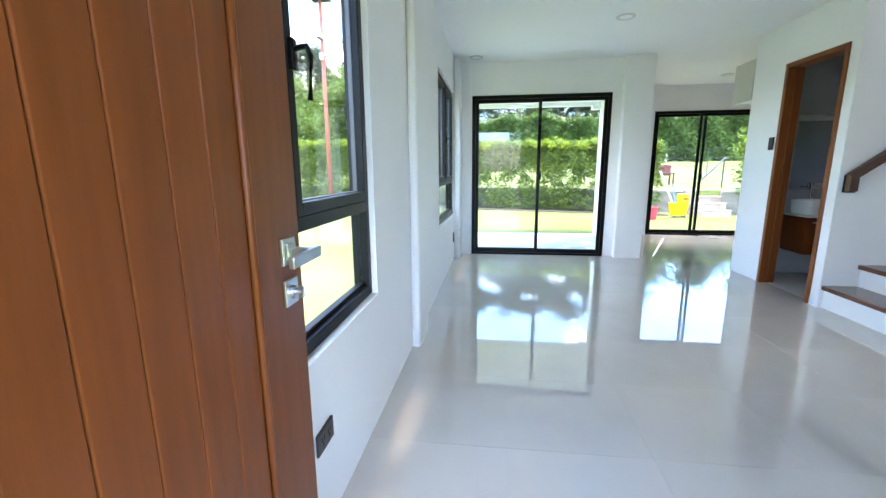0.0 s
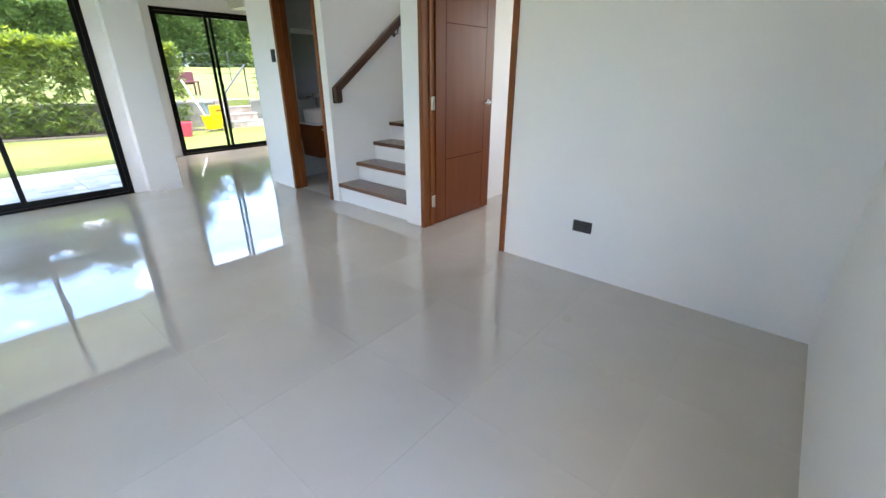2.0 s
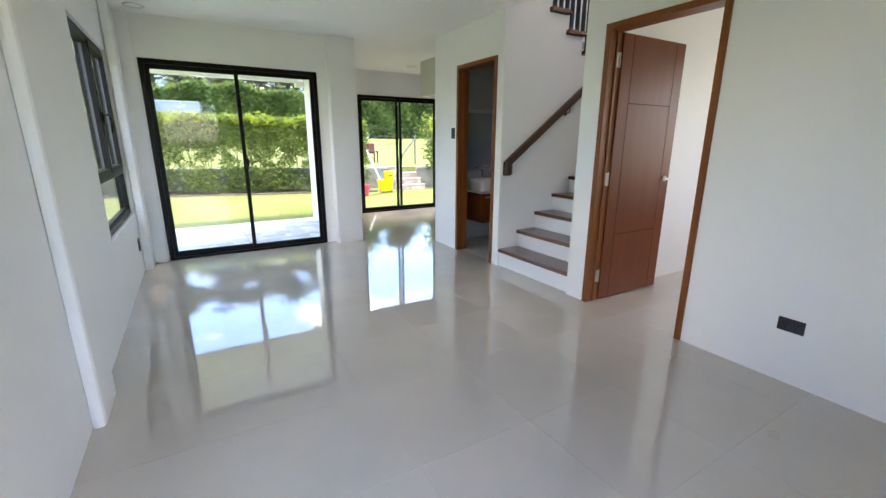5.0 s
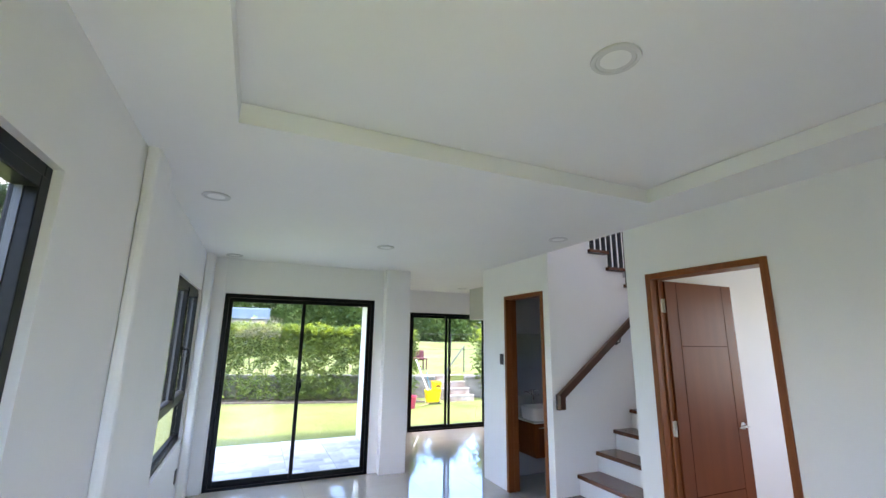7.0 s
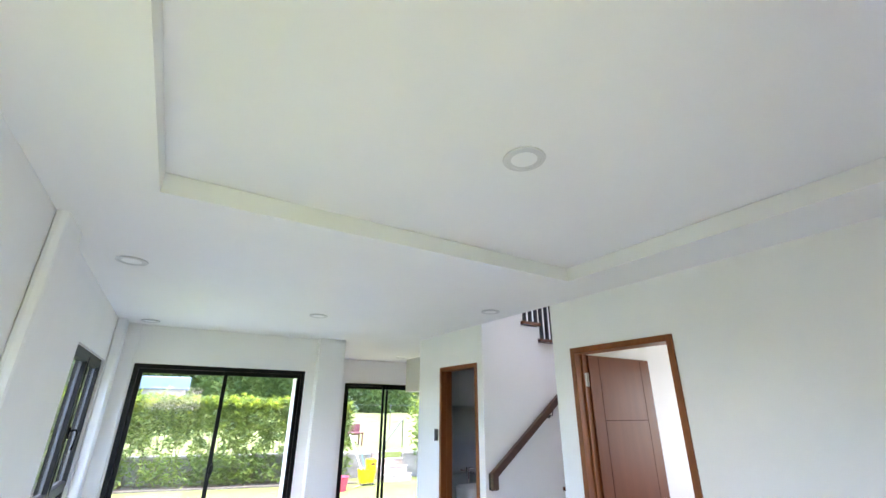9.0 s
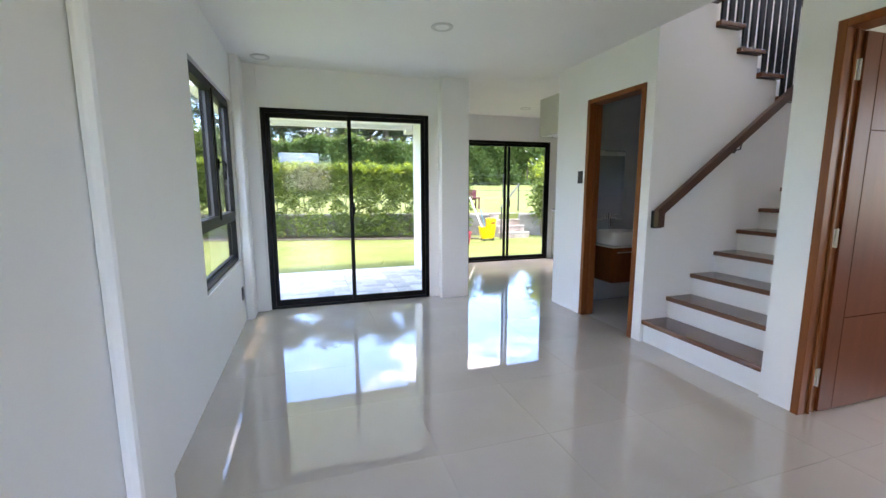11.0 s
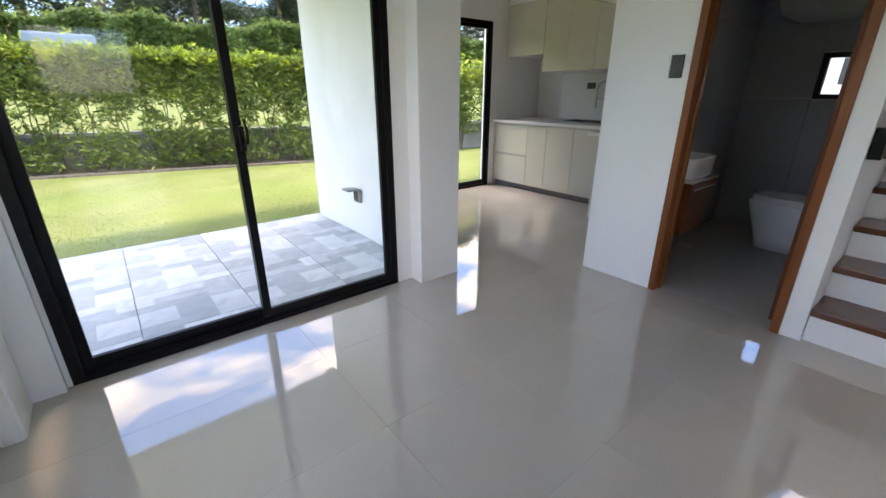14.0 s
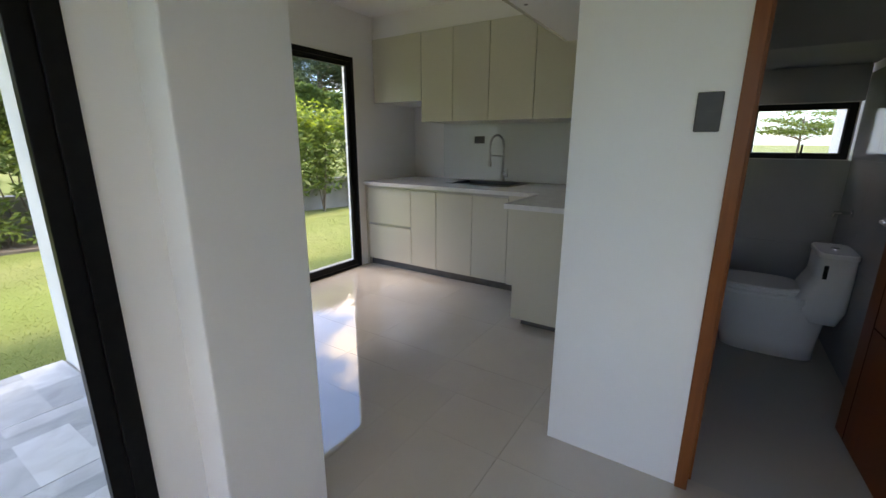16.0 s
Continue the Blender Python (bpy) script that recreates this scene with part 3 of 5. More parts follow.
sliding_door("sliding_door_kitchen", 2.785, 4.40, 7.82, 2.092, 3.575, 0.13, "closed black aluminium sliding door from the kitchen to the lawn", 1.0)


def casement_window(name, y0, y1, z0, z1, label, lap=0.0):
    """Black window in the west wall: two casements over a fixed pane."""
    t = thing(name, (XL, (y0 + y1) / 2, z0), label, "window")
    part("window_sill", boxes((XL - 0.10, y0, z0 - 0.002, XL + 0.004, y1, z0 + 0.004)), "wall", t, "white sill ledge", bevel=0.0015)
    xa, xb, y0, z0 = XL - 0.097, XL - 0.026, y0 - lap, z0 + 0.005
    f, tz = 0.042, z0 + 0.385
    ym = (y0 + y1) / 2
    part("window_frame", boxes((xa, y0, z0, xb, y0 + f, z1), (xa, y1 - f, z0, xb, y1, z1), (xa, y0 + f, z1 - f, xb, y1 - f, z1),
                               (xa, y0 + f, z0, xb, y1 - f, z0 + 0.045), (xa, y0 + f, tz, xb, y1 - f, tz + 0.045),
                               (xa, ym - 0.02, tz + 0.045, xb - 0.01, ym + 0.02, z1 - f),
                               (xa + 0.02, y0 + f, z0 + 0.045, xb - 0.02, y1 - f, z0 + 0.062)), "black", t, bevel=0.003)
    part("fixed_pane", boxes((xa + 0.03, y0 + f, z0 + 0.055, xa + 0.036, y1 - f, tz)), "glass", t, "clear glass").visible_shadow = False
    for a, b, side in ((y0 + f, ym - 0.02, 1), (ym + 0.02, y1 - f, -1)):
        c, e, s = tz + 0.048, z1 - f, 0.038
        sash = part("sash", boxes((xb - 0.052, a, c, xb + 0.010, a + s, e), (xb - 0.052, b - s, c, xb + 0.010, b, e),
                                  (xb - 0.052, a + s, c, xb + 0.010, b - s, c + s), (xb - 0.052, a + s, e - s, xb + 0.010, b - s, e)), "black", t,
                    bevel=0.003)
        part("gasket", boxes((xb - 0.040, a + s, c + s, xb - 0.022, a + s + 0.004, e - s), (xb - 0.040, b - s - 0.004, c + s, xb - 0.022, b - s, e - s),
                             (xb - 0.040, a + s + 0.004, c + s, xb - 0.022, b - s - 0.004, c + s + 0.004)), "gasket", sash)
        part("pane", boxes((xb - 0.034, a + s, c + s, xb - 0.028, b - s, e - s)), "glass", sash, "clear glass").visible_shadow = False
    for side in (1,):
        hy = ym + 0.025 * side + 0.022 * side
        hz = z0 + 0.87
        bm = bmesh.new()
        box(bm, xb + 0.010, hy - 0.013, hz - 0.04, xb + 0.022, hy + 0.013, hz + 0.04)
        tube(bm, [(xb + 0.02, hy, hz + 0.012), (xb + 0.055, hy, hz + 0.02), (xb + 0.066, hy, hz - 0.005), (xb + 0.058, hy, hz - 0.12)], 0.0085, 8)
        part("handle", bm, "black", t, "black casement lever", smooth=True)


casement_window("window_front", *NEAR_WIN, WIN_Z0, WIN_Z1, "black aluminium window of two casements over a fixed pane, beside the entrance")
casement_window("window_side", *FAR_WIN, WIN_Z0, WIN_Z1, "black aluminium window of two casements over a fixed pane, near the patio door", 0.035)


def bath_window():
    t = thing("window_bath", (5.11, 4.28, 1.195), "small black-framed awning window high in a tiled wall", "window")
    y0, y1, z0, z1, f = 3.99, 4.565, 1.195, 1.565, 0.042
    xa, xb = 5.105, 5.17
    part("window_frame", boxes((xa, y0, z0, xb, y0 + f, z1), (xa, y1 - f, z0, xb, y1, z1), (xa, y0 + f, z0, xb, y1 - f, z0 + f),
                               (xa, y0 + f, z1 - f, xb, y1 - f, z1)), "black", t, bevel=0.002)
    for a in (y0 + f, y1 - f - 0.008):
        part("gasket", boxes((xa + 0.01, a, z0 + f, xa + 0.03, a + 0.008, z1 - f)), "gasket", t)
    part("pane", boxes((xa + 0.03, y0 + f, z0 + f, xa + 0.036, y1 - f, z1 - f)), "frost", t, "clear glass").visible_shadow = False
    bm = bmesh.new()
    box(bm, xa - 0.012, 4.22, z0 + 0.004, xa, 4.26, z0 + 0.03)
    tube(bm, [(xa - 0.01, 4.24, z0 + 0.02), (xa - 0.03, 4.24, z0 + 0.05), (xa - 0.03, 4.24, z0 + 0.10)], 0.007, 8)
    part("handle", bm, "black", t)


bath_window()


def door_frame_x(name, y0, y1, x0, x1, z1, label, w=0.042):
    """A wooden frame lining an opening in a wall that runs along y."""
    ob = part(name, boxes((x0, y0, 0, x1, y0 + w, z1), (x0, y1 - w, 0, x1, y1, z1), (x0, y0 + w, z1 - w, x1, y1 - w, z1),
                          (x0 + 0.07, y0 + w, 0, x0 + 0.085, y0 + w + 0.012, z1 - w), (x0 + 0.07, y1 - w - 0.012, 0, x0 + 0.085, y1 - w, z1 - w)),
              "trim", None, label, "structure", bevel=0.003)
    return tagged(ob, category="door frame")


door_frame_x("door_frame_bedroom", 1.843, 2.685, XR - 0.012, XR + 0.132, DOOR, "stained wooden door frame round the bedroom opening")
door_frame_x("door_frame_bath", 3.955, 4.687, XR - 0.012, XR + 0.132, DOOR, "stained wooden door frame round the bathroom opening")
tagged(part("door_frame_entrance", boxes((-0.315, -0.08, 0, -0.27, YF + 0.012, 2.145), (0.80, -0.08, 0, 0.853, YF + 0.012, 2.145),
                                         (-0.27, -0.08, 2.10, 0.80, YF + 0.012, 2.145)),
            "trim", None, "stained wooden frame of the entrance door", "structure", bevel=0.003), category="door frame")


def hinge(z, parent, x, y, dy):
    """A steel butt hinge with its pin: flat on a jamb."""
    bm = boxes((x - 0.045, y, z - 0.05, x - 0.004, y + dy, z + 0.05), (x + 0.004, y, z - 0.05, x + 0.045, y + dy, z + 0.05))
    tube(bm, [(x, y - 0.004, z - 0.052), (x, y - 0.004, z + 0.052)], 0.007, 8)
    for k in (-1, 1):
        for q in (-0.032, 0, 0.032):
            lathe(bm, [(0.0045, 0), (0.0045, 0.002)], (x + k * 0.026, y, z + q), 6)
    part("hinge", bm, "hinge", parent, "steel butt hinge")


def lever_round(parent, m, label="chrome lever handle"):
    """Round rose and lever; local x is along the leaf, local -y out of it."""
    bm = bmesh.new()
    tube(bm, [(0, 0, 0), (0, -0.009, 0)], 0.027, 20)
    tube(bm, [(0, -0.008, 0), (0, -0.045, 0)], 0.010, 12)
    tube(bm, [(0.004, -0.045, 0), (-0.05, -0.050, 0.003), (-0.105, -0.043, -0.003)], 0.0095, 10, 0.006)
    bmesh.ops.transform(bm, matrix=m, verts=bm.verts)
    part("door_handle", bm, "chrome", parent, label, smooth=True)


def flush_door(name, hinge_at, angle, width, height, label, material="leaf_door", lines=True, back=1):
    """A flush leaf: local x from the hinge, its seen face at local y = 0, thickness behind."""
    t = thing(name, (*hinge_at, 0.008), label, "door", rz=angle)
    th = 0.04 * back
    leaf = part("door_leaf", boxes((0, min(0, th), 0, width, max(0, th), height)), material, t, bevel=0.0025, local=True)
    if lines:
        g = 0.0065
        a, b = 0.155 * width, 0.845 * width
        e = -0.0006 if back > 0 else 0.0006
        bm = bmesh.new()
        for x in (a, b):
            box(bm, x - g / 2, min(e, 0), 0.01, x + g / 2, max(e, 0), height - 0.01)
        for z in (0.30 * height - 0.07, 0.765 * height):
            box(bm, a + g, min(e, 0), z - g / 2, b - g, max(e, 0), z + g / 2)
        part("panel_groove", bm, "groove", leaf, "dark groove lines", local=True)
    return t


bed_door = flush_door("door_bedroom", (2.985, 2.628), -0.8, 0.765, 2.065, "open flush bedroom door of stained wood with grooved panels")
lever_round(bed_door, world_of(bed_door) @ Matrix.Translation((0.70, 0, 0.985)) @ pose(0, 0, 0))
for z in (0.215, 1.015, 1.885):
    hinge(z, bed_door, 2.968, 2.640, 0.003)

bath_door = flush_door("door_bath", (2.985, 4.038), 4.0, 0.66, 2.065, "open dark-stained bathroom door", back=-1)
lever_round(bath_door, world_of(bath_door) @ Matrix.Translation((0.60, 0, 0.985)) @ Matrix.Rotation(math.pi, 4, "X"))
for z in (0.24, 1.08, 1.86):
    hinge(z, bath_door, 2.945, 4.000, 0.003)


def entrance_door():
    """Plank-grooved leaf, open against the west wall; local x runs from the hinge to the free edge, the room side is local -y."""
    t = thing("door_entrance", (-0.262, 0.035, 0.008), "open stained wooden entrance door with vertical plank grooves", "door", rz=91.6)
    w, h, th, rail = 0.965, 2.085, 0.045, 0.176
    leaf = part("door_leaf", boxes((0, 0, 0, rail, th, h), (w - rail, 0, 0, w, th, h), (rail, 0, 0, w - rail, th, rail), (rail, 0, h - rail, w - rail, th, h)),
                "door", t, bevel=0.003, local=True)
    n = 7
    pw = (w - 2 * rail - 0.03) / n
    for k in range(n):
        x0 = rail + 0.015 + k * pw
        part("plank", boxes((x0 + 0.0012, 0.006, rail, x0 + pw - 0.0012, th - 0.006, h - rail)), "door", leaf, bevel=0.0025, local=True)
    bm = boxes((rail, 0.0105, rail, w - rail, th - 0.014, h - rail))
    part("groove_bed", bm, "groove", leaf, local=True)
    bm = bmesh.new()
    for x in (rail + 0.006, w - rail - 0.006):
        tube(bm, [(x, 0.004, rail), (x, 0.004, h - rail)], 0.008, 8)
    for z in (rail + 0.006, h - rail - 0.006):
        tube(bm, [(rail, 0.004, z), (w - rail, 0.004, z)], 0.008, 8)
    part("molding", bm, "door", leaf, smooth=True, local=True)
    hx, hz = w - 0.066, 1.0
    handle = part("door_handle", boxes((hx - 0.028, -0.008, hz - 0.028, hx + 0.028, 0, hz + 0.028)), "steel", t, "square brushed steel handle", bevel=0.002, local=True)
    bm = boxes((hx - 0.018, -0.014, hz - 0.018, hx + 0.018, -0.008, hz + 0.018), (hx - 0.008, -0.060, hz - 0.008, hx + 0.008, -0.014, hz + 0.008))
    part("spindle", bm, "steel", handle, bevel=0.0015, local=True)
    part("lever", boxes((hx - 0.115, -0.072, hz - 0.011, hx + 0.011, -0.060, hz + 0.011)), "steel", handle, bevel=0.002, local=True)
    kz = hz - 0.088
    lock = part("lock_plate", boxes((hx - 0.028, -0.008, kz - 0.028, hx + 0.028, 0, kz + 0.028)), "steel", t, "square brushed steel lock plate", bevel=0.002, local=True)
    bm = bmesh.new()
    tube(bm, [(hx, -0.008, kz), (hx, -0.016, kz)], 0.014, 16)
    tube(bm, [(hx, -0.016, kz), (hx, -0.028, kz)], 0.006, 8)
    box(bm, hx - 0.004, -0.032, kz - 0.012, hx + 0.004, -0.022, kz + 0.012)
    part("thumb_turn", bm, "steel", lock, local=True)


entrance_door()


# ---- stair ----
def stair():
    t = thing("staircase", (XR, 3.36, 0), "white stair with dark-stained wooden treads between two walls", "staircase")
    rise, go, n = 0.183, 0.245, 8
    for k in range(n):
        z, x = 0.19 + rise * k, 2.865 + go * k
        part("tread", boxes((x, 2.872, z - 0.036, x + go + 0.03, 3.858, z)), "tread", t, "dark-stained wooden tread", bevel=0.006)
        part("riser", boxes((x + 0.028, 2.872, max(0, z - rise + (0.0 if k else -0.01)), x + 0.045, 3.858, z - 0.037)), "wall", t, "white riser")
    x = 2.865 + go * n
    part("riser", boxes((x + 0.028, 2.872, 0.19 + rise * (n - 1), x + 0.045, 3.858, 1.61)), "wall", t, "white riser")
    part("landing", boxes((x, 2.872, 1.615, 5.798, 3.858, 1.655)), "tread", t, "dark-stained wooden landing")
    part("landing_base", boxes((x + 0.06, 2.872, 1.45, 5.798, 3.858, 1.612)), "wall", t)
    for k in range(-2, 5):
        x0, z = 3.41 + 0.2475 * k, 2.598 - 0.176 * k
        part("tread", boxes((max(x0 - 0.0, 2.99), 3.815, z - 0.036, x0 + 0.2475 + 0.025, 4.70, z)), "tread", t, "dark-stained wooden tread", bevel=0.005)
        part("riser", boxes((x0 + 0.2475 - 0.002, 3.957, max(z - 0.176, 1.82), x0 + 0.2475 + 0.012, 4.70, z - 0.037)), "wall", t, "white riser")
    t2 = thing("stair_railing", (3.9, 3.85, 2.2), "dark metal balusters on the upper flight under a wooden rail", "railing")
    for k in range(-2, 5):
        x0, z = 3.41 + 0.2475 * k, 2.598 - 0.176 * k
        for q in (0.02, 0.105, 0.19):
            part("baluster", boxes((x0 + q, 3.826, z, x0 + q + 0.042, 3.846, z + 0.92 - 0.711 * (q - 0.1))), "black", t2)
    bm = bmesh.new()
    a, b = Vector((2.95, 3.836, 3.87)), Vector((4.90, 3.836, 2.48))
    d = (b - a)
    box(bm, 0, -0.03, -0.035, d.length, 0.03, 0.035, Matrix.Translation(a) @ Matrix.Rotation(math.atan2(-d.z, d.x), 4, "Y"))
    part("top_rail", bm, "rail", t2, "dark-stained top rail", bevel=0.008)


stair()


def wall_handrail():
    t = thing("handrail", (2.93, 3.80, 1.0), "dark-stained wooden handrail on the white stair wall", "handrail")
    a, b = Vector((2.885, 3.785, 1.085)), Vector((4.75, 3.785, 2.475))
    d = b - a
    ang = math.atan2(d.z, d.x)
    bm = bmesh.new()
    box(bm, 0, -0.025, -0.034, d.length, 0.025, 0.034, Matrix.Translation(a) @ Matrix.Rotation(-ang, 4, "Y"))
    part("rail", bm, "rail", t, bevel=0.008)
    part("rail_end", boxes((2.875, 3.762, 0.975, 2.94, 3.809, 1.10)), "rail", t, "down-turned rail end", bevel=0.006)
    part("wall_block", boxes((2.897, 3.810, 0.965, 2.955, 3.859, 1.105)), "black", t, "black bracket block")
    for s in (0.45, 0.85):
        p = a + d * s
        bm = bmesh.new()
        tube(bm, [(p.x, 3.858, p.z - 0.11), (p.x, 3.80, p.z - 0.105), (p.x, 3.787, p.z - 0.04)], 0.006, 8)
        tube(bm, [(p.x, 3.859, p.z - 0.11), (p.x, 3.852, p.z - 0.11)], 0.024, 14)
        part("bracket", bm, "fence", t, "dark metal bracket")


wall_handrail()


# ---- ceiling lamps ----
def downlight(x, y, z):
    t = thing("downlight", (x, y, z), "round white recessed downlight, switched off, in the ceiling", "ceiling light", "ceiling downlights")
    part("trim_ring", lathe(bmesh.new(), [(0.066, -0.0002), (0.084, -0.0002), (0.086, -0.004), (0.083, -0.009), (0.070, -0.010), (0.066, -0.006)], seg=40),
         "ring", t, smooth=False, local=True)
    part("diffuser", lathe(bmesh.new(), [(0.0655, -0.001), (0.0655, -0.005), (0.05, -0.0062)], seg=40), "diffuser", t, "matte white diffuser", local=True)


downlight(1.243, 1.38, 2.603)
for x, y in ((-0.147, 3.375), (1.279, 4.367), (2.567, 3.324), (-0.12, 5.56), (3.5, 7.1)):
    downlight(x, y, H)


# ---- sockets and switches ----
def wall_plate(name, at, rz, w, h, label, category, slots):
    """A dark plate on a wall: local -y faces the room."""
    t = thing(name, at, label, category, rz=rz)
    part("plate", boxes((-w / 2, -0.010, -h / 2, w / 2, -0.0005, h / 2)), "plastic", t, bevel=0.003, local=True)
    for x0, z0, x1, z1 in slots:
        part("pin_slot" if category == "socket" else "rocker", boxes((x0, -0.0112, z0, x1, -0.0101, z1)),
             "hole" if category == "socket" else "plastic", t, local=True)


PINS = [(sx * 0.024 + dx - 0.0022, sz - 0.006, sx * 0.024 + dx + 0.0022, sz + 0.006) for sx in (-1, 1) for dx, sz in ((-0.008, 0.008), (0.008, 0.008), (0, -0.011))]
wall_plate("wall_socket", (XR, 1.276, 0.335), -90, 0.122, 0.074, "dark grey double socket low on a white wall", "socket", PINS)
wall_plate("wall_socket", (XL, 1.272, 0.331), 90, 0.122, 0.074, "dark grey double socket under the front window", "socket", PINS)
wall_plate("wall_socket", (1.24, YF, 0.375), 180, 0.122, 0.074, "dark grey double socket beside the entrance", "socket", PINS)
wall_plate("wall_socket", (XL, 5.40, 0.305), 90, 0.074, 0.122, "dark grey upright socket near the patio door", "socket", [(-b[1] - 0.006, b[0], -b[1] + 0.004, b[2]) for b in PINS])
wall_plate("light_switch", (XR, 4.763, 1.394), -90, 0.072, 0.122, "dark grey switch beside the bathroom door", "switch", [(-0.026, -0.05, 0.026, -0.002), (-0.026, 0.002, 0.026, 0.05)])
wall_plate("wall_socket", (5.385, 6.93, 1.33), -90, 0.122, 0.074, "dark grey socket over the kitchen worktop", "socket", PINS)
wall_plate("wall_socket", (3.93, 5.088, 1.17), 0, 0.115, 0.072, "black socket on the grey bathroom wall", "socket", PINS)


# ---- kitchen ----
def cabinet(name, at, label, parts, group):
    t = thing(name, at, label, "kitchen cabinet", group)
    for nm, b, material, lab in parts:
        part(nm, boxes(b), material, t, lab, bevel=0.0015 if material == "cab" else 0.0)
    return t


def kitchen():
    fx, g = 4.50, 0.0025
    runs = [(7.220, 7.795), (6.915, 7.220), (6.522, 6.915), (6.170, 6.522)]
    for i, (a, b) in enumerate(runs):
        t = thing("base_cabinet", (fx + 0.02, (a + b) / 2, 0), "greige gloss base cabinet with %s under a white worktop" % ("two drawers" if not i else "one door"),
                  "kitchen cabinet", "base cabinets of the kitchen")
        part("body", boxes((fx + 0.019, a + 0.001, 0.075, 5.385, b - 0.001, 0.862)), "cab_white", t)
        part("plinth", boxes((fx + 0.045, a, 0.0, fx + 0.060, b, 0.075)), "shaded_plinth", t, "plinth darkened for the shadow under the doors")
        if i:
            part("door", boxes((fx, a + g, 0.077, fx + 0.018, b - g, 0.838)), "cab", t, bevel=0.0015)
        else:
            part("drawer", boxes((fx, a + g, 0.077, fx + 0.018, b - g, 0.448)), "cab", t, bevel=0.0015)
            part("drawer", boxes((fx, a + g, 0.472, fx + 0.018, b - g, 0.838)), "cab", t, bevel=0.0015)
            part("finger_rail", boxes((fx + 0.008, a + g, 0.450, fx + 0.019, b - g, 0.470)), "alu", t, "metal finger rail")
        part("finger_rail", boxes((fx + 0.008, a, 0.841, fx + 0.019, b, 0.864)), "alu", t, "metal finger rail")
    part("filler", boxes((fx, 7.798, 0.0, fx + 0.05, 7.818, 0.862)), "cab", thing("cabinet_filler", (fx, 7.81, 0), "greige filler strip beside the door", "kitchen cabinet"))
    t = thing("corner_cabinet", (4.6, 5.55, 0), "greige gloss corner base cabinet with a plain end panel", "kitchen cabinet", "base cabinets of the kitchen")
    part("body", boxes((3.90, 5.205, 0.065, 5.385, 5.815, 0.862), (4.52, 5.816, 0.065, 5.385, 6.168, 0.862)), "cab_white", t)
    part("end_panel", boxes((3.88, 5.205, 0.055, 3.899, 5.84, 0.862)), "cab", t, bevel=0.0015)
    part("front_panel", boxes((3.901, 5.821, 0.057, fx - 0.002, 5.839, 0.862), (fx, 5.842, 0.077, fx + 0.018, 6.167, 0.862)), "cab", t, bevel=0.0015)
    part("plinth", boxes((3.935, 5.205, 0.0, 3.95, 5.78, 0.064), (3.951, 5.765, 0.0, 4.543, 5.78, 0.064), (4.545, 5.78, 0.0, 4.56, 6.168, 0.064)), "shaded_plinth", t, "plinth darkened for the shadow under the doors")

    bm = bmesh.new()
    sx0, sx1, sy0, sy1 = 4.84, 5.27, 6.32, 6.99
    for b in ((4.47, 5.89, 4.84, 7.815), (sx1, 5.89, 5.388, 7.815), (sx0, 5.89, sx1, sy0), (sx0, sy1, sx1, 7.815), (3.80, 5.205, 5.388, 5.89)):
        box(bm, b[0], b[1], 0.866, b[2], b[3], 0.90)
    bmesh.ops.remove_doubles(bm, verts=bm.verts, dist=0.0003)
    tagged(part("worktop", bm, "quartz", None, "white quartz L-shaped worktop on the base cabinets"), category="worktop")
    t = thing("splashback", (5.39, 6.6, 0.9), "pale glossy splashback behind the worktop", "splashback")
    part("panel", boxes((5.386, 5.21, 0.901, 5.399, 7.40, 1.52)), "splash", t)

    s = thing("kitchen_sink", (5.05, 6.7, 0.9), "dark steel drop-in sink in the worktop", "sink")
    bm = boxes((sx0 - 0.02, sy0 - 0.02, 0.9005, sx0 + 0.02, sy1 + 0.02, 0.907), (sx1 - 0.03, sy0 - 0.02, 0.9005, sx1 + 0.02, sy1 + 0.02, 0.907),
               (sx0 + 0.02, sy0 - 0.02, 0.9005, sx1 - 0.03, sy0 + 0.02, 0.907), (sx0 + 0.02, sy1 - 0.02, 0.9005, sx1 - 0.03, sy1 + 0.02, 0.907))
    part("rim", bm, "sink", s, bevel=0.002)
    part("bowl", boxes((sx0 + 0.02, sy0 + 0.02, 0.72, sx1 - 0.03, sy1 - 0.02, 0.722), (sx0 + 0.016, sy0 + 0.02, 0.72, sx0 + 0.02, sy1 - 0.02, 0.90),
                       (sx1 - 0.03, sy0 + 0.02, 0.72, sx1 - 0.026, sy1 - 0.02, 0.90), (sx0 + 0.016, sy0 + 0.016, 0.72, sx1 - 0.026, sy0 + 0.02, 0.90),
                       (sx0 + 0.016, sy1 - 0.02, 0.72, sx1 - 0.026, sy1 - 0.016, 0.90)), "sink", s)
    f = thing("kitchen_faucet", (5.262, 6.585, 0.907), "brushed steel spring kitchen faucet with pull-down spray", "faucet")
    fx0, fy0 = 5.262, 6.585
    bm = bmesh.new()
    lathe(bm, [(0.028, 0), (0.028, 0.012), (0.022, 0.016), (0.022, 0.10), (0.017, 0.105), (0.012, 0.108), (0.012, 0.26)], (fx0, fy0, 0.9072), 20)
    part("column", bm, "steel", f, smooth=False)
    arc = [(fx0 - 0.095 + 0.095 * math.cos(a), fy0 + 0.03 - 0.03 * math.cos(a), 1.27 + 0.105 * math.sin(a)) for a in [math.pi * k / 12 for k in range(13)]]
    spring = [(fx0, fy0, 1.16)] + arc + [(fx0 - 0.19, fy0 + 0.06, 1.20)]
    bm = bmesh.new()
    tube(bm, spring, 0.008, 10)
    pts = []
